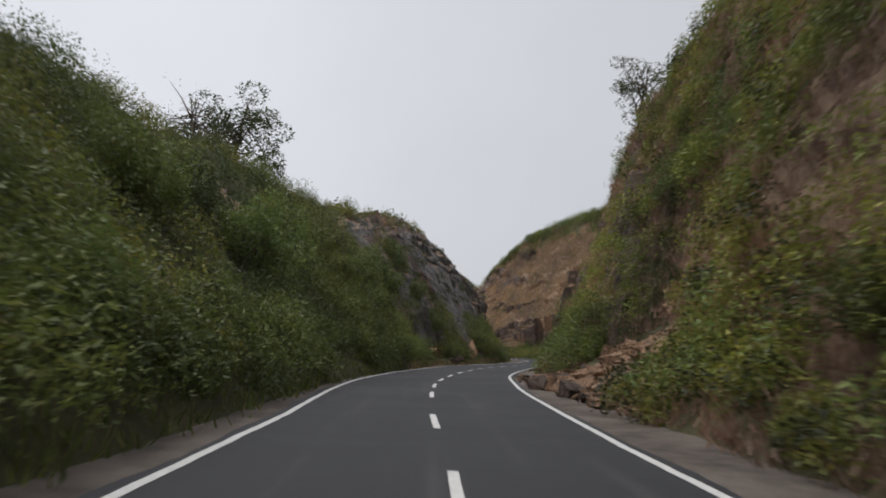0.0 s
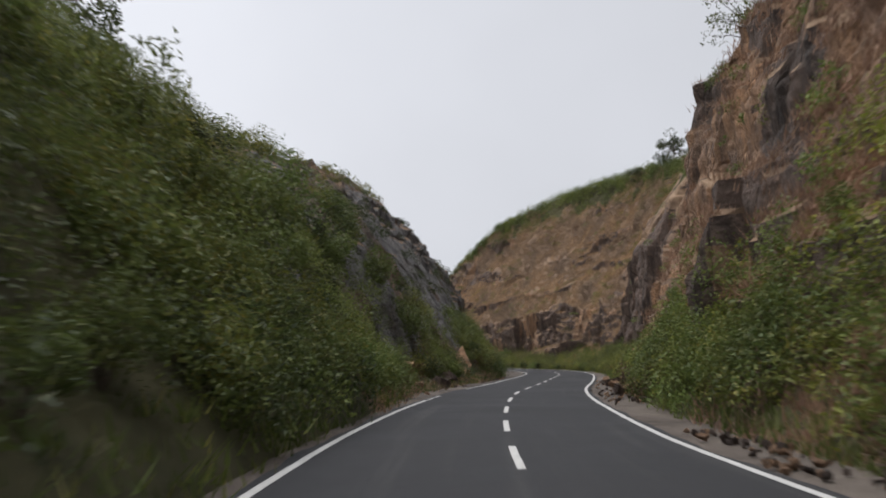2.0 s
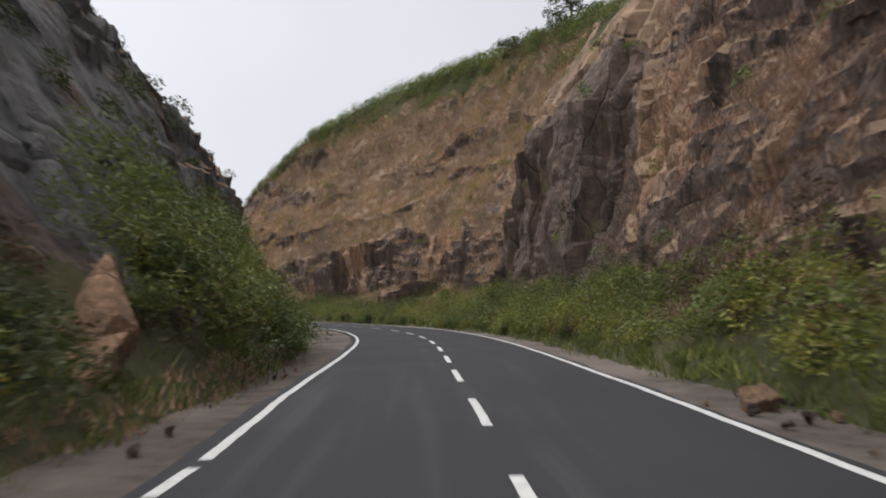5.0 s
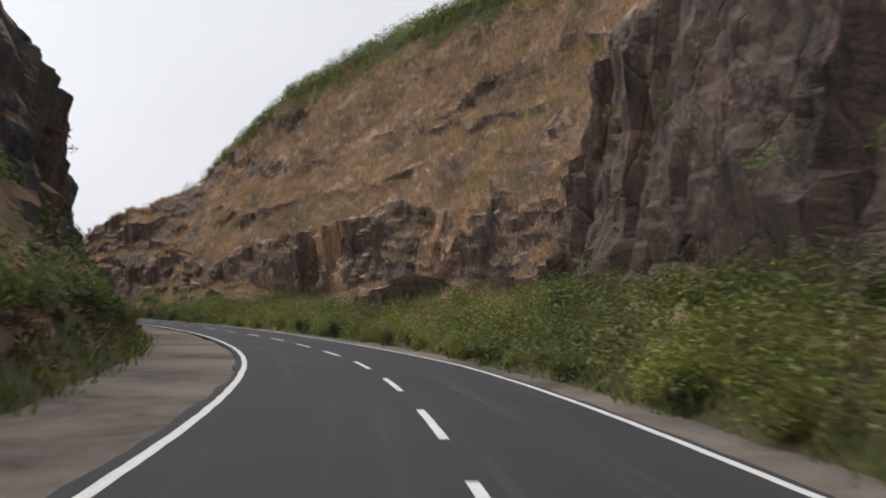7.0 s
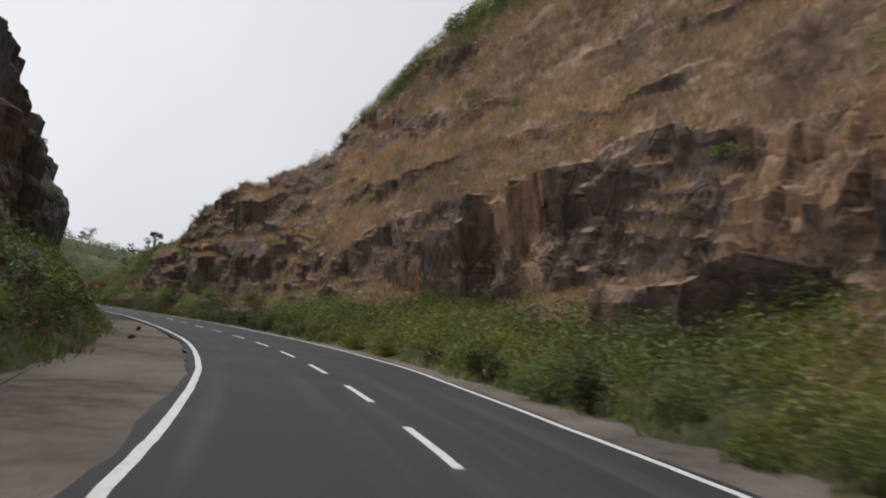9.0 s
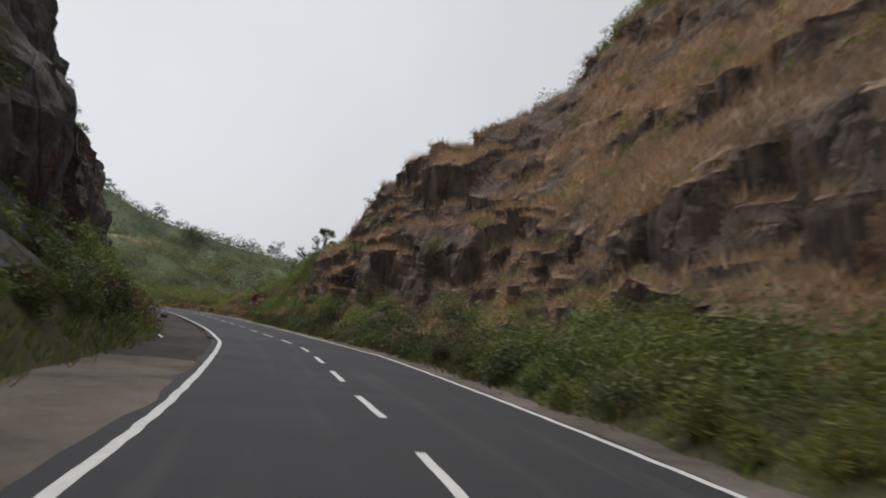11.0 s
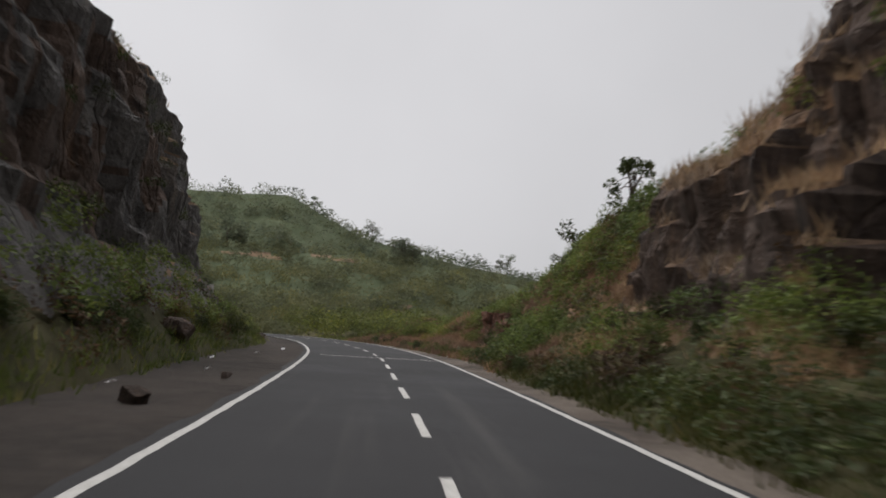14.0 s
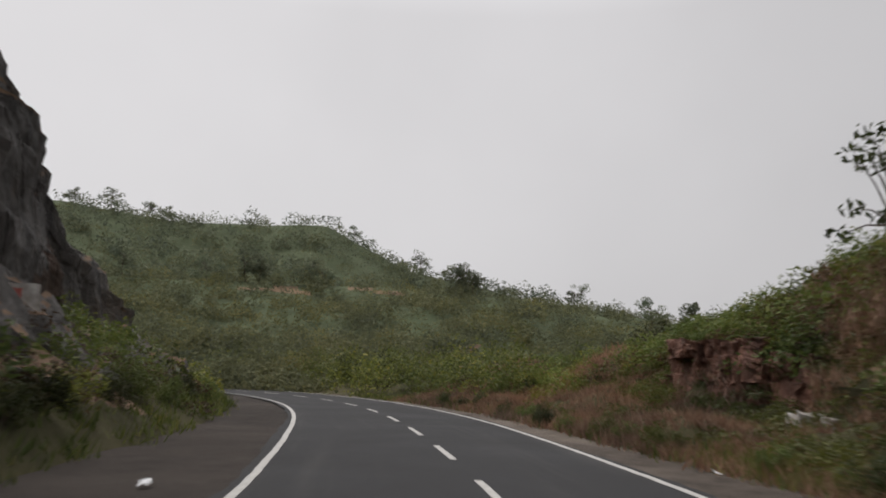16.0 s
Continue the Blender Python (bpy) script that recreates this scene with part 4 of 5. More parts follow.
grass_stuff("verge_straw", spots_on(-1, 78, 122, 0.0, 0.45, 500), 12, 0.2, DRY_GRASS, "short straw at the road's edge")
scrub_stuff("rock_shrubs", sized(surface_spots(1, 74, 269, (0, 1, 3), 130, 0.3), (0.3, 0.8), (0.4, 1.0)), 170, 0.12, LEAF, "scattered green shrubs in the rock face")
scrub_stuff("bank_face_shrubs", sized(off_heap(surface_spots(1, 28, 66, (0, 1, 2), 420, top=17.0, clump=-0.6)), (0.4, 1.0), (0.5, 1.4)), 230, 0.115, LEAF_YELLOW, "yellow-green shrubs rooted in the bank")
scrub_stuff("bank_dark_shrubs", sized(off_heap(surface_spots(1, 28, 72, (0, 1, 2), 170, top=17.0, clump=-0.1)), (0.5, 1.2), (0.6, 1.5)), 260, 0.12, LEAF_DARK, "dark green shrubs rooted in the steep bank")
scrub_stuff("bank_green_shrubs", sized(off_heap(surface_spots(1, 28, 80, (0, 1, 2), 150, top=17.0, clump=0.0)), (0.5, 1.1), (0.6, 1.5)), 260, 0.12, LEAF, "fresh green shrubs rooted in the steep bank")
scrub_stuff("bench_scrub", sized(surface_spots(1, 163, 236, (1,), 150, 0.2, clump=0.1), (0.4, 1.0), (0.4, 1.0)), 170, 0.12, LEAF_YELLOW, "yellow-green scrub on the grassy bench")
scrub_stuff("dry_brush", spots_on(1, 64, 269, 0.1, 1.3, 170, (0.5, 1.0), (0.5, 1.3)) + spots_on(-1, 84, 303, 0.2, 1.4, 120, (0.5, 0.9), (0.4, 1.1)), 150, 0.13, LEAF_BROWN, "brown dry brush among the bushes")
brown_bank = lambda s, u, z: not (280 < s < 304 and u < 10.8) or (s < 290 and u > -0.2 + 0.566 * (s - 270))
scrub_stuff("bank_brush", spots_on(1, 275, 319, 0.7, 4.5, 170, (0.5, 1.0), (0.4, 0.9), brown_bank) + spots_on(1, 277, 291, 1.0, 4.0, 90, (0.5, 0.9), (0.4, 0.9), brown_bank), 170, 0.125, LEAF_BROWN, "rusty dry brush on the low bank")
scrub_stuff("bank_weeds", spots_on(1, 277, 304, 0.3, 2.6, 300, (0.4, 0.8), (0.2, 0.5)), 190, 0.1, LEAF, "low green weeds along the verge")
scrub_stuff("bank_shrubs", spots_on(1, 271, 307, 0.9, 5.0, 130, (0.5, 1.1), (0.5, 1.2), brown_bank), 230, 0.12, LEAF_DARK, "dark green shrubs on the low bank")
scrub_stuff("dark_face_shrubs", sized(surface_spots(-1, 92, 291, (0, 1, 3), 150, 0.25), (0.3, 0.7), (0.3, 0.8)), 140, 0.12, LEAF_DARK, "small shrubs rooted in the dark rock")
grass_stuff("dry_grass_west", spots_on(-1, 110, 297, 4.1, 5.3, 900), 12, 0.45, DRY_GRASS, "dry grass along the dark cliff top")
grass_stuff("verge_grass", spots_on(1, 65, 206, 0.02, 0.35, 1400) + spots_on(1, 269, 327, 0.02, 0.35, 500) + spots_on(-1, 30, 327, 0.0, 0.7, 1900), 12, 0.36, GREEN_GRASS, "short green verge grass beside the shoulder")


def tree(x, y, z, tall, spread, mat, label, leaves=2600, size=0.2, trunk_part=0.45, clumps=16):
    """A tree: tapered trunk with limbs, and a crown of leaf clumps with gaps."""
    limbs, pts = [], []
    top = np.array([rng.normal() * 0.1 * tall, rng.normal() * 0.1 * tall, tall * 0.82])
    bend = np.array([rng.normal() * 0.05 * tall, rng.normal() * 0.05 * tall, tall * trunk_part])
    r0 = 0.022 * tall + 0.02
    limbs.append(tube([(0, 0, -0.4), tuple(bend * 0.5), tuple(bend), tuple(top)], (r0, r0 * 0.8, r0 * 0.6, r0 * 0.15), 7))
    for k in range(clumps):
        t = rng.uniform(trunk_part * 0.75, 1.0)
        a, r = 2.4 * k + rng.uniform(-0.5, 0.5), spread * rng.uniform(0.25, 1.0) * (1.15 - 0.6 * (t - trunk_part))
        c = np.array([r * math.cos(a), r * math.sin(a), tall * t * rng.uniform(0.86, 1.05)])
        start = bend + (top - bend) * rng.uniform(0, 0.7)
        limbs.append(tube([tuple(start), tuple((start + c) / 2 + [0, 0, 0.04 * tall]), tuple(c)], (r0 * 0.4, r0 * 0.25, r0 * 0.08), 5))
        rad = spread * rng.uniform(0.2, 0.4)
        pts.append(shell_points(leaves // clumps, c, np.array([rad, rad, rad * 0.7])))
    lv, lf = leaf_quads(np.concatenate(pts), size)
    sv, sf = joined(limbs)
    ob = plant_thing("tree", (mesh_of("trunk", sv, sf, BARK), mesh_of("crown", lv, lf, mat)), label, "tree")
    ob.location = (x, y, z)
    return ob


def tree_at(s, u, tall, spread, mat, label, dz=0.0, **kw):
    us, zs = section(RIGHT if u > 0 else LEFT, np.array([s]))
    x, y = on_plan(s, u)
    z = float(np.interp(abs(u), us[0], zs[0]))
    return tree(float(x), float(y), z + dz - 0.1, tall, spread, mat, label, **kw)


tree_at(85, -20.8, 8.6, 4.3, LEAF_DARK, "broad dark green tree on the ridge", leaves=7000, size=0.3, trunk_part=0.3, clumps=30)
tree_at(77, -20, 5.6, 3.4, LEAF_DARK, "sparse thorny tree with bare branches on the ridge", leaves=420, size=0.16, trunk_part=0.3, clumps=34)
tree_at(84, 11.2, 6.3, 2.5, LEAF_DARK, "slender tree growing from the cliff top", dz=0.4, leaves=3000, size=0.2, trunk_part=0.3, clumps=26)
tree_at(97, 11.6, 3.2, 2.0, LEAF, "small leaning tree on the cliff edge", leaves=1300, size=0.18, trunk_part=0.2)
tree_at(172, 27.0, 6.2, 3.0, LEAF_DARK, "rounded dark tree on the ridge", leaves=3600, size=0.26, trunk_part=0.3, clumps=26)
tree_at(181, 26.5, 3.0, 2.2, LEAF_DARK, "low dark tree on the ridge", leaves=1300, size=0.26)
tree_at(278, 12.4, 3.6, 1.2, LEAF_DARK, "young upright tree with large dark leaves", leaves=900, size=0.27, trunk_part=0.25)
tree_at(293, 14.8, 4.3, 1.7, LEAF_DARK, "young broad-leaved tree on the bank", leaves=420, size=0.34, trunk_part=0.25, clumps=18)
tree_at(259, 12.2, 1.5, 1.1, LEAF, "bushy green sapling on the cliff edge", leaves=800, size=0.17, trunk_part=0.25)
tree_at(269, 15.0, 1.9, 1.2, LEAF_DARK, "small dark sapling on the ridge", leaves=700, size=0.2, trunk_part=0.25)
tree_at(306, 13.5, 2.0, 1.3, LEAF_DARK, "round dark shrub tree on the bank", leaves=900, size=0.18, trunk_part=0.2)

for side, name in ((1, "back_scrub_east"), (-1, "back_scrub_west")):
    middle, kind, fs, nz, area = SURFACE[side]
    far_back = np.nonzero((kind == 2) & (area > 0.6) & (fs > 20))[0]
    scrub_stuff(name, sized(middle[rng.choice(far_back, 420)], (0.8, 1.8), (0.7, 1.8)), 45, 0.4, LEAF, "green scrub over the hill behind the cutting")

# ---- far hills ----


def hill(name, crest, foot, label, seed, rock_patch):
    """A hill whose crest runs over the points given and falls towards foot (x, y, z)."""
    c = np.array(crest, float)
    d = np.r_[0, np.cumsum(np.hypot(*np.diff(c[:, :2], axis=0).T))]
    t = np.arange(0, d[-1], 2.0)
    top = np.stack([np.interp(t, d, c[:, k]) for k in range(3)], -1)
    f = np.linspace(-0.5, 1, 46)[None, :, None]
    low = np.array(foot, float)[None, None]
    way = (low - top[:, None]) * [1, 1, 0]
    p = top[:, None] + way * np.clip(f, -1, 1)
    down = np.abs(f[..., 0])
    z = top[:, None, 2] * (1 - down) ** 1.25 - 1.0 * down
    z = z + 1.6 * fractal(p[..., 0] * 0.06, p[..., 1] * 0.06, 0 * z, 4, seed) * np.clip(4 * down, 0.2, 1)
    verts = np.concatenate([p[..., :2], z[..., None]], -1).reshape(-1, 3)
    quads = grid_quads(len(t), 46)
    a = verts[quads[:, 0]]
    spot = fractal(a[:, 0] * 0.05, a[:, 1] * 0.05, a[:, 2] * 0.2, 3, seed + 3)
    kind = np.where(spot > rock_patch, 1, 0)
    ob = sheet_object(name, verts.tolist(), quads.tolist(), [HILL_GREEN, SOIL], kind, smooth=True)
    tagged(ob, label, "hill", kind="structure")
    return verts.reshape(len(t), 46, 3), top


back, back_top = hill("hill_far", [(-212.2, 308.6, 36), (-167.7, 353.2, 36.5), (-153.8, 368.4, 34), (-136.9, 383.5, 34.5), (-126.5, 391, 35.5), (-119.2, 396.1, 31), (-109.9, 401.5, 25.5), (-86.2, 413.7, 20), (-50.2, 429.8, 14)], (-71.9, 310.8, 0), "hazy wooded hill in the distance", 60, 1.2)
front, front_top = hill("hill_near", [(-158.6, 283.6, 13), (-117.5, 319.3, 14.6), (-101.6, 335.5, 15), (-82.9, 347.4, 15), (-68.4, 354.7, 14), (-53.1, 359.8, 11.5), (-41, 362.1, 9), (-18.8, 363.9, 8), (15.8, 356, 8)], (-53.2, 287.7, 0), "green bushy hillside beyond the bend", 70, 0.85)


def spots_of(grid, count, lo, hi, r, h):
    out = []
    for _ in range(count):
        i, j = rng.integers(0, grid.shape[0]), rng.integers(lo, hi)
        x, y, z = grid[i, j] + rng.normal(size=3) * [1.2, 1.2, 0.1]
        out.append((x, y, z, rng.uniform(*r), rng.uniform(*h)))
    return out


# hill plants carry the haze in their leaf colour
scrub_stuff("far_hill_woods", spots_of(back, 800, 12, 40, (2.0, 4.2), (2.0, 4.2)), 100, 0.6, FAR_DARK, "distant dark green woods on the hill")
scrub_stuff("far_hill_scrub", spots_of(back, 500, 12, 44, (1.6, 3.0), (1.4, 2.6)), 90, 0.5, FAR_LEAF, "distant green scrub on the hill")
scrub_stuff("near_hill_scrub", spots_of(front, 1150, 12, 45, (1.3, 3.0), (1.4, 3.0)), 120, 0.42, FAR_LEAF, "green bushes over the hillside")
scrub_stuff("near_hill_scrub_yellow", spots_of(front, 420, 12, 45, (1.4, 2.8), (1.2, 2.8)), 150, 0.36, FAR_YELLOW, "bushes over the hillside in haze-paled green")
far_belt = [(*map(float, on_plan(s, u)), 0.2, rng.uniform(1.3, 2.6), rng.uniform(2.0, 4.0)) for s, u in zip(rng.uniform(307, END - 6, 120), 7 + 16 * rng.uniform(0, 1, 120) ** 1.6)]
far_belt += [(*map(float, on_plan(s, -u)), 0.4, rng.uniform(1.0, 1.8), rng.uniform(1.0, 2.2)) for s, u in zip(rng.uniform(305, 352, 60), rng.uniform(8, 18, 60))]
scrub_stuff("bend_bushes", far_belt, 460, 0.19, LEAF, "thick bushes lining the far bend")
scrub_stuff("bend_bushes_yellow", [(x + rng.normal() * 2, y + rng.normal() * 2, z, r, h) for x, y, z, r, h in far_belt[::2]], 300, 0.2, LEAF_YELLOW, "bright yellow-green bushes lining the far bend")
scrub_stuff("bend_bushes_dark", [(x + rng.normal() * 2, y + rng.normal() * 2, z, r, h) for x, y, z, r, h in far_belt[1::3]], 220, 0.24, LEAF_DARK, "dark bushes lining the far bend")
for k in range(16):
    i = int(rng.integers(6, len(front_top) - 25))
    x, y, z = front[i, 15]
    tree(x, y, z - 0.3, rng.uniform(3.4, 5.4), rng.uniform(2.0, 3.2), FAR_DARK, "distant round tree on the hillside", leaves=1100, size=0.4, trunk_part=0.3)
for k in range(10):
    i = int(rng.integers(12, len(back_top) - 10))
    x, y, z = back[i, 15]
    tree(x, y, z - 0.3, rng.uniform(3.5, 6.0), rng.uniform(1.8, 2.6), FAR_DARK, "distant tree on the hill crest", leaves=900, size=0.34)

# ---- loose rock ----


def rock_mesh(seed, flat=0.8, cut=0.05):
    r = random.Random(seed)
    bm = bmesh.new()
    for _ in range(17):
        bm.verts.new((r.uniform(-1, 1), r.uniform(-0.85, 0.85), r.uniform(-flat, flat)))
    out = bmesh.ops.convex_hull(bm, input=bm.verts)
    loose = [v for v in bm.verts if not v.link_faces]
    bmesh.ops.delete(bm, geom=loose, context="VERTS")
    bmesh.ops.dissolve_limit(bm, angle_limit=0.2, verts=bm.verts, edges=bm.edges)
    bmesh.ops.bevel(bm, geom=list(bm.edges), offset=cut, segments=2, profile=0.6, affect="EDGES")
    bmesh.ops.triangulate(bm, faces=bm.faces)
    bmesh.ops.subdivide_edges(bm, edges=[e for e in bm.edges if e.calc_length() > 0.4], cuts=1)
    for v in bm.verts:
        n = noise.noise(v.co * 2.3 + Vector((seed, 0, 0)))
        v.co += v.co.normalized() * 0.07 * n
    me = bpy.data.meshes.new("rock")
    bm.to_mesh(me)
    bm.free()
    return me


def block_mesh(seed):
    """A squared block of jointed rock with worn edges."""
    r = random.Random(seed)
    bm = bmesh.new()
    bmesh.ops.create_cube(bm, size=1.7)
    for vert in bm.verts:
        vert.co += Vector((r.uniform(-0.25, 0.2), r.uniform(-0.3, 0.2), r.uniform(-0.25, 0.2)))
    bmesh.ops.bevel(bm, geom=list(bm.edges), offset=0.09, segments=2, profile=0.6, affect="EDGES")
    bmesh.ops.triangulate(bm, faces=bm.faces)
    bmesh.ops.subdivide_edges(bm, edges=[e for e in bm.edges if e.calc_length() > 0.5], cuts=2)
    for vert in bm.verts:
        vert.co += vert.co.normalized() * 0.09 * noise.noise(vert.co * 2.1 + Vector((seed, 3, 0)))
    me = bpy.data.meshes.new("rock")
    bm.to_mesh(me)
    bm.free()
    return me


ROCKS = {}
for mat, key in ((BOULDER, "orange"), (ROCK_DARK, "dark"), (RED_ROCK, "red")):
    ROCKS[key] = []
    for k in range(6):
        me = rock_mesh(11 * k + len(key), 0.6 + 0.08 * k) if k % 2 else block_mesh(7 * k + len(key))
        me.materials.append(mat)
        ROCKS[key].append(me)


def rock(name, s, u, r, key, label, group="", z=None, squash=0.8):
    pick = int(rng.integers(0, 6))
    ob = new(name, ROCKS[key][pick | 1 if r > 0.6 or r < 0.2 else pick])
    x, y = on_plan(s, u)
    if z is None:
        z = max(0.0, height(1 if u > 0 else -1, s, abs(u)))
    ob.location = (float(x), float(y), z + r * squash * 0.3)
    ob.rotation_euler = (rng.normal() * 0.25, rng.normal() * 0.25, rng.uniform(0, 6.28))
    ob.scale = (r, r * rng.uniform(0.7, 1.0), r * squash)
    return tagged(ob, label, "rock", group)


# rockfall heap on the right shoulder
for k in range(30):
    s, u = rng.uniform(50.5, 59.5), rng.uniform(5.4, 8.4)
    rock("fallen_rock", s, u, rng.uniform(0.34, 0.62), "orange", "large angular orange block in a rockfall heap", "rockfall heap", z=height(1, s, u) + 0.12 * (u - 5.4), squash=0.75)
for k in range(230):
    s, u = rng.uniform(46, 61), 4.3 + abs(rng.normal()) * 1.7
    main = s > 51
    if u > (7.9 if main else 5.8):
        continue
    r = rng.uniform(0.12, 0.36) * (1.35 if main and rng.uniform() < 0.35 else 1.0) * (1.0 if main else 0.7)
    rock("fallen_rock", s, u, r, "orange" if rng.uniform() < 0.8 else "dark", "angular orange-brown rock in a rockfall heap", "rockfall heap", z=max(0.0, height(1, s, u) - 0.1))
for s, u, r, key, label in (
    (56.4, 3.85, 0.66, "dark", "dark brown boulder beside the edge line"), (54.5, 6.2, 0.62, "orange", "large orange boulder in the rockfall"),
    (55.8, 6.9, 0.6, "orange", "large orange boulder in the rockfall"), (51.5, 7.6, 0.9, "orange", "pale orange boulder on the bank"),
    (61.0, 4.7, 0.5, "dark", "dark boulder on the gravel shoulder"), (63.0, 4.6, 0.4, "dark", "dark boulder on the gravel shoulder"),
    (96.0, 4.4, 0.5, "orange", "orange boulder at the shoulder edge"), (88.0, 5.2, 0.5, "orange", "big pale orange block on the shoulder"),
    (91.2, 4.9, 0.55, "orange", "orange block beside dark stones"), (90.3, 4.3, 0.38, "dark", "dark block on the shoulder"),
    (100.2, 6.0, 0.75, "orange", "weathered brown boulder under bushes"), (101.0, 4.4, 0.42, "dark", "upright grey boulder on the shoulder"),
    (100.0, 5.0, 0.42, "orange", "rounded orange boulder on the shoulder"), (97.5, 5.4, 0.6, "orange", "brown boulder at the bank foot"),
    (94.0, 5.3, 0.55, "dark", "dark boulder at the bank foot"), (109.3, 4.0, 0.26, "orange", "small brown stone by the edge line"),
    (273, 8.3, 0.75, "orange", "pale-faced boulder on the grassy bank"),
    (97.0, -6.6, 0.95, "orange", "large leaning orange-brown boulder among bushes"), (93.0, -6.6, 0.8, "dark", "dark boulder at the slope foot"), (95.0, -5.4, 0.36, "orange", "flat orange stone on the verge"), (110.8, -5.9, 0.95, "orange", "large orange-brown boulder among bushes"), (109.4, -5.3, 0.75, "orange", "orange boulder below a larger one"),
    (103.0, -5.9, 1.0, "dark", "tall dark boulder among bushes"), (99.5, -5.2, 0.5, "dark", "grey boulder at the slope foot"), (87.0, -5.6, 0.4, "orange", "flat brown rock on the verge"),
    (197.0, -4.4, 0.13, "dark", "dark stone on the bare shoulder"), (189.0, -4.8, 0.14, "dark", "dark stone on the bare shoulder"),
    (253, -4.7, 0.2, "dark", "dark stone on the bare shoulder"), (259.6, -4.3, 0.18, "dark", "dark stone on the bare shoulder"),
    (236.5, 6.9, 1.1, "dark", "large dark blocky boulder below the cliff"), (245.5, 6.9, 1.0, "dark", "dark blocky boulder below the cliff"), (255, 7.2, 1.0, "dark", "dark blocky boulder below the cliff"), (269, -7.6, 0.7, "dark", "dark boulder half hidden in scrub"), (251, -7.2, 0.85, "dark", "dark boulder half hidden in scrub"), (223, 5.2, 0.13, "orange", "brown stone on the verge"),
):
    rock("boulder", s, u, r, key, label)
for k in range(230):
    s = rng.choice([rng.uniform(60, 72), rng.uniform(82, 110)])
    rock("stone", s, rng.uniform(3.4, 5.2), rng.uniform(0.03, 0.13), "orange" if rng.uniform() < 0.5 else "dark", "small broken stone on the gravel shoulder", "shoulder stones", z=0.0)
for k in range(24):
    s = rng.uniform(84, 118)
    rock("stone", s, -rng.uniform(3.7, 4.8), rng.uniform(0.04, 0.13), "orange" if rng.uniform() < 0.5 else "dark", "small broken stone on the earth shoulder", "shoulder stones", z=0.0)
# red rock outcrop on the bank: a jointed face of stacked blocks
ledge_rock = new("rock_outcrop")
ox, oy = map(float, on_plan(295, 9.8))
ledge_rock.location = (ox, oy, 0.0)
ledge_rock.rotation_euler = (0, 0, radians(heading(295)))
tagged(ledge_rock, "jointed reddish-brown rock outcrop in the bank", "rock")


def outcrop_block(seed, wide, deep, high):
    """A split block with ragged edges and a stepped, weathered front."""
    bm = bmesh.new()
    bmesh.ops.create_cube(bm, size=1.0)
    bmesh.ops.subdivide_edges(bm, edges=bm.edges, cuts=6, use_grid_fill=True)
    shift = Vector((seed * 3.7, seed * 1.9, seed))
    for vert in bm.verts:
        vert.co = Vector((vert.co.x * deep, vert.co.y * wide, vert.co.z * high))
        step = round(2.2 * noise.noise(Vector((0, vert.co.y * 1.1, vert.co.z * 1.6)) + shift)) * 0.12
        vert.co += Vector((step, 0, 0)) + 0.12 * noise.noise_vector(vert.co * 1.6 + shift) + 0.05 * noise.noise_vector(vert.co * 5 + shift)
    me = bpy.data.meshes.new("block")
    bm.to_mesh(me)
    bm.free()
    me.materials.append(ROCKS["red"][0].materials[0])
    return me


for tier, (low, high, far) in enumerate(((-0.3, 1.0, 5.6), (0.95, 0.75, 4.6), (1.65, 0.75, 3.9), (2.35, 0.6, 3.6))):
    along, k = far, 0
    while along > (-4.6, -4.3, -3.4, -1.6)[tier]:
        wide = rng.uniform(0.8, 1.9)
        o = new("block", outcrop_block(tier * 11 + k, wide, 2.4, high + 0.06))
        o.parent = ledge_rock
        back = (0.0, 0.05, 0.16, 0.1)[tier] + 0.07 * (4.0 - along) + 0.35 * max(0.0, along - 3.7)
        o.location = (1.2 + back + rng.uniform(-0.16, 0.2), along - wide / 2, low + high / 2 + rng.uniform(-0.05, 0.05))
        o.rotation_euler = (0.04 * rng.normal(), 0.05 * rng.normal(), 0.09 * rng.normal())
        along -= wide - 0.04
        k += 1

# whitewashed stones and litter
def painted(name, s, u, z, w, h, label):
    """A rough masonry stub with a worn coat of whitewash."""
    root = new(name)
    x, y = map(float, on_plan(s, u))
    root.location = (x, y, z)
    root.rotation_euler = (0, 0, radians(heading(s)) + radians(94))
    tagged(root, label, "painted rock")
    for k in range(4):
        bm = bmesh.new()
        bmesh.ops.create_cube(bm, size=1.0)
        bmesh.ops.subdivide_edges(bm, edges=bm.edges, cuts=4, use_grid_fill=True)
        for vert in bm.verts:
            vert.co.x *= w / 4
            vert.co.y *= 0.5
            vert.co.z *= h * (0.85, 0.7, 1.0, 0.9)[k]
            vert.co += 0.17 * noise.noise_vector(vert.co * 2.2 + Vector((k * 5, s, 0))) + 0.05 * noise.noise_vector(vert.co * 7)
        me = bpy.data.meshes.new("stone_block")
        bm.to_mesh(me)
        bm.free()
        me.materials.append(PLASTER)
        ob = new("stone_block", me)
        ob.parent = root
        ob.location = ((k - 1.5) * w / 4, 0.06 * (k % 2), h / 2)
    return root


BLUE_PAINT = plain_material("blue_paint", (0.05, 0.07, 0.18), (0.10, 0.13, 0.28), 9)
RED_PAINT = plain_material("red_paint", (0.20, 0.05, 0.04), (0.34, 0.10, 0.08), 9)


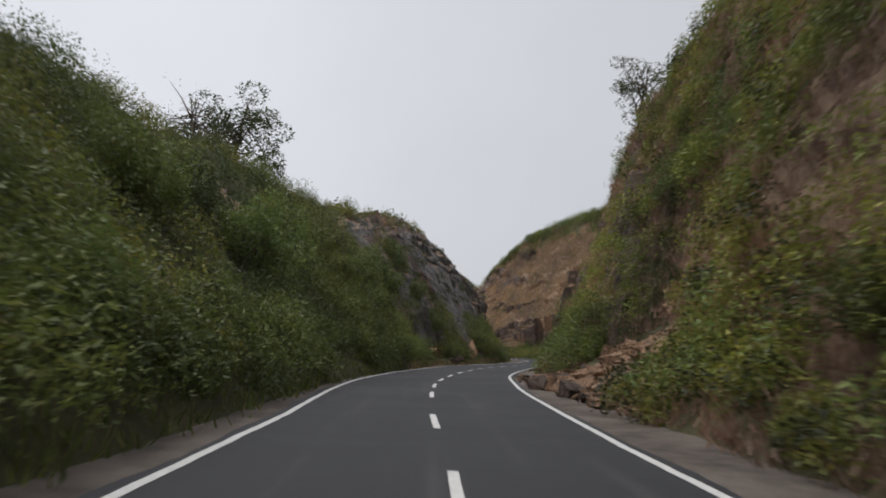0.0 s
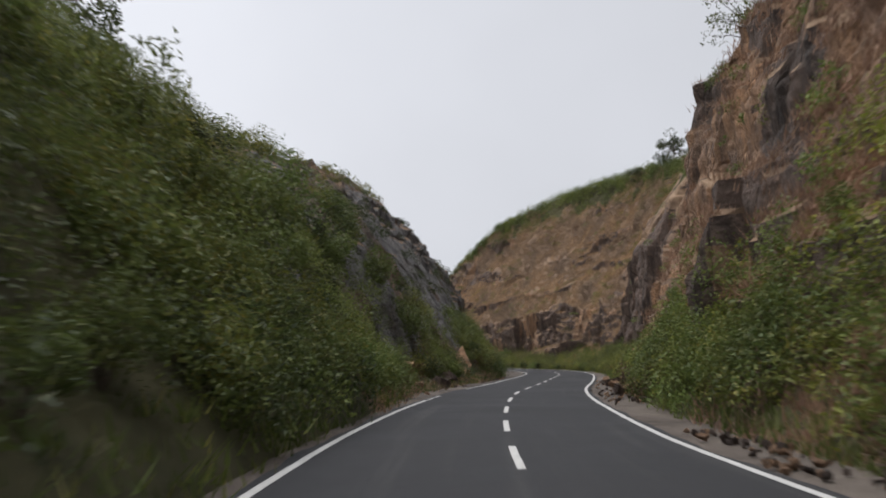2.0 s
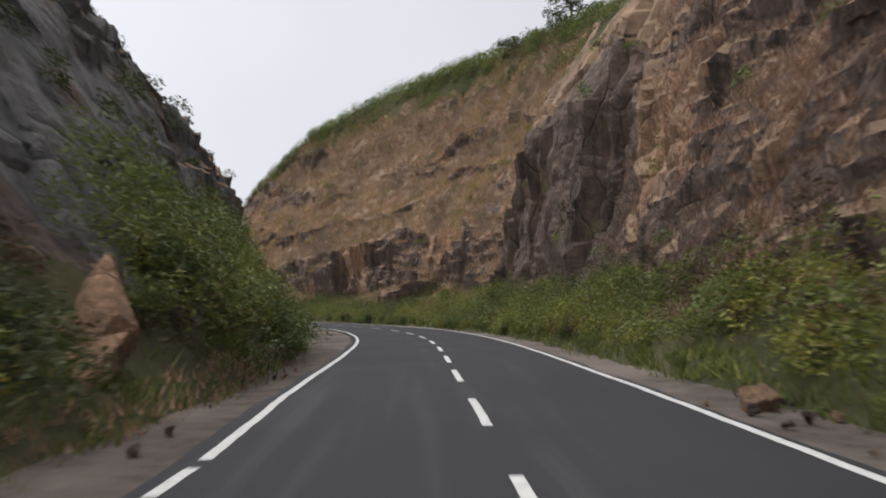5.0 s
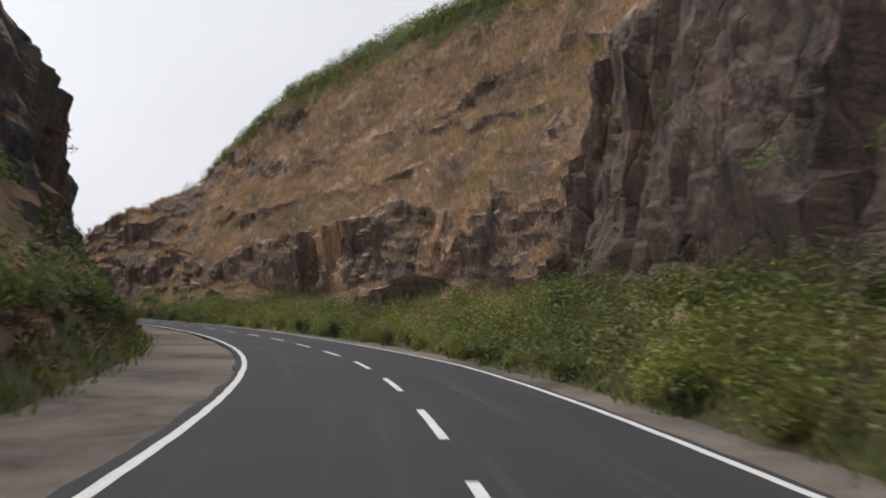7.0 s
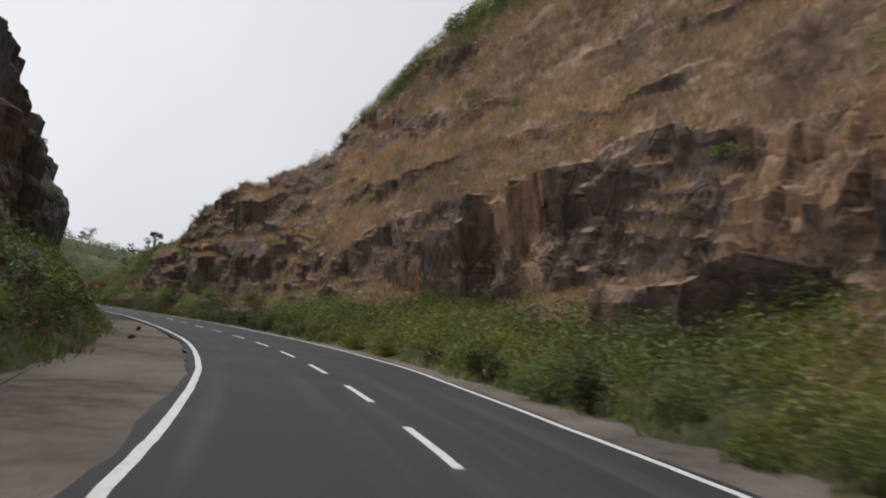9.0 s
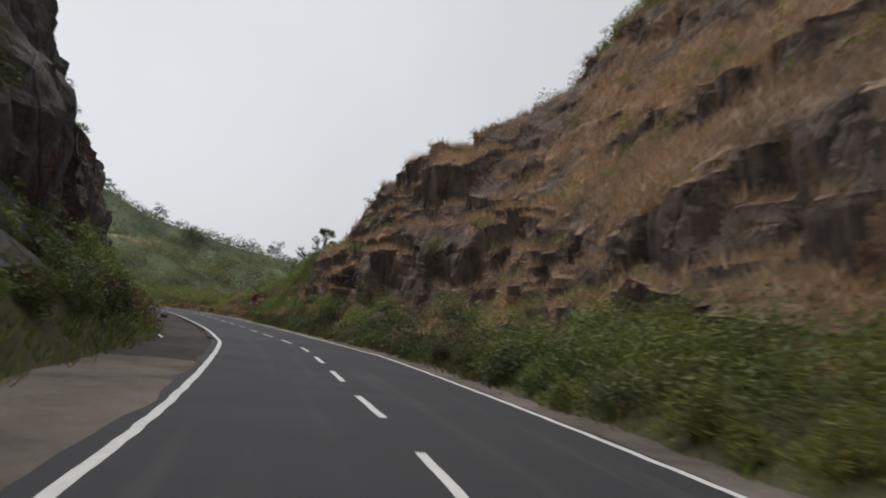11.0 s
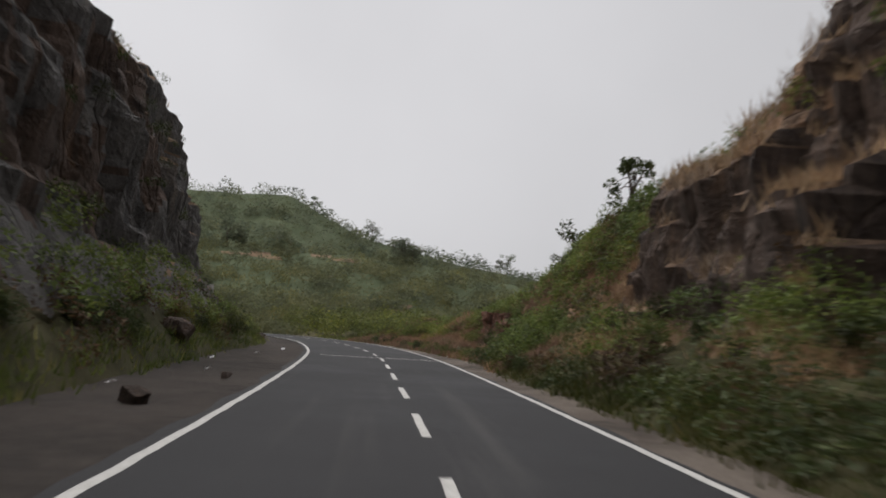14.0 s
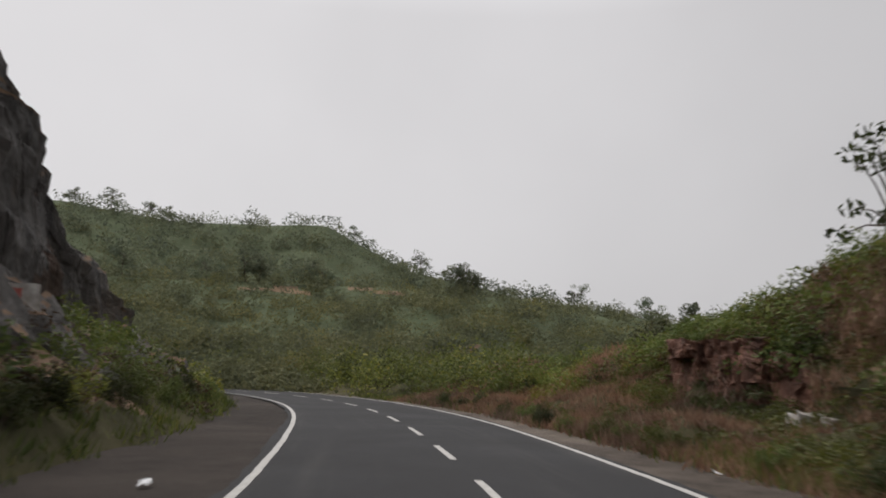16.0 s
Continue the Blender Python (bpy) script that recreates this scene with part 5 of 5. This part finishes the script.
def painted_patch(place, turn, w, h):
    """A whitewashed slab of the cliff foot with bars of faded paint."""
    root = new("painted_patch")
    root.location = place
    root.rotation_euler = (radians(-6), 0, radians(turn))
    tagged(root, "whitewashed patch on the cliff with faded paint bars", "painted rock")
    for name, cx, cz, bw, bh, proud, mat in (("slab", 0, h / 2, w, h, 0.0, PLASTER), ("bar", -0.2, h * 0.78, w * 0.5, 0.3, 0.03, RED_PAINT), ("bar", -0.05, h * 0.5, w * 0.4, 0.05, 0.03, BLUE_PAINT), ("bar", -0.12, h * 0.3, w * 0.55, 0.14, 0.03, BLUE_PAINT), ("bar", -0.05, h * 0.12, w * 0.4, 0.07, 0.03, BLUE_PAINT)):
        bm = bmesh.new()
        bmesh.ops.create_cube(bm, size=1.0)
        bmesh.ops.subdivide_edges(bm, edges=bm.edges, cuts=5, use_grid_fill=True)
        for vert in bm.verts:
            vert.co = Vector((vert.co.x * bw + cx, vert.co.y * 0.7 - proud, vert.co.z * bh + cz))
            vert.co += 0.07 * noise.noise_vector(vert.co * 2.2)
        me = bpy.data.meshes.new(name)
        bm.to_mesh(me)
        bm.free()
        me.materials.append(mat)
        ob = new(name, me)
        ob.parent = root


painted_patch((-36.65, 247.1, 2.3), 74, 0.85, 1.1)
painted("painted_rock", 288.9, 9.35, -0.5, 1.5, 1.4, "whitewashed rough stones in the bank")
for s, u in ((262, -5.2), (256, -6.0), (275, -5.4), (269, -6.3), (282, -4.6), (221, -5.0), (279, 5.6), (253, 5.4), (284, 4.4)):
    bm = bmesh.new()
    bmesh.ops.create_grid(bm, x_segments=5, y_segments=5, size=0.08)
    for vert in bm.verts:
        vert.co += 0.06 * noise.noise_vector(vert.co * 14 + Vector((s, u, 0)))
    me = bpy.data.meshes.new("litter")
    bm.to_mesh(me)
    bm.free()
    me.materials.append(LITTER)
    ob = new("litter", me)
    x, y = map(float, on_plan(s, u))
    ob.location = (x, y, max(0.03, height(1 if u > 0 else -1, s, abs(u))) + 0.02)
    ob.rotation_euler = (0.2, 0.3, s)
    tagged(ob, "crumpled white scrap lying on the ground", "litter", "roadside litter")
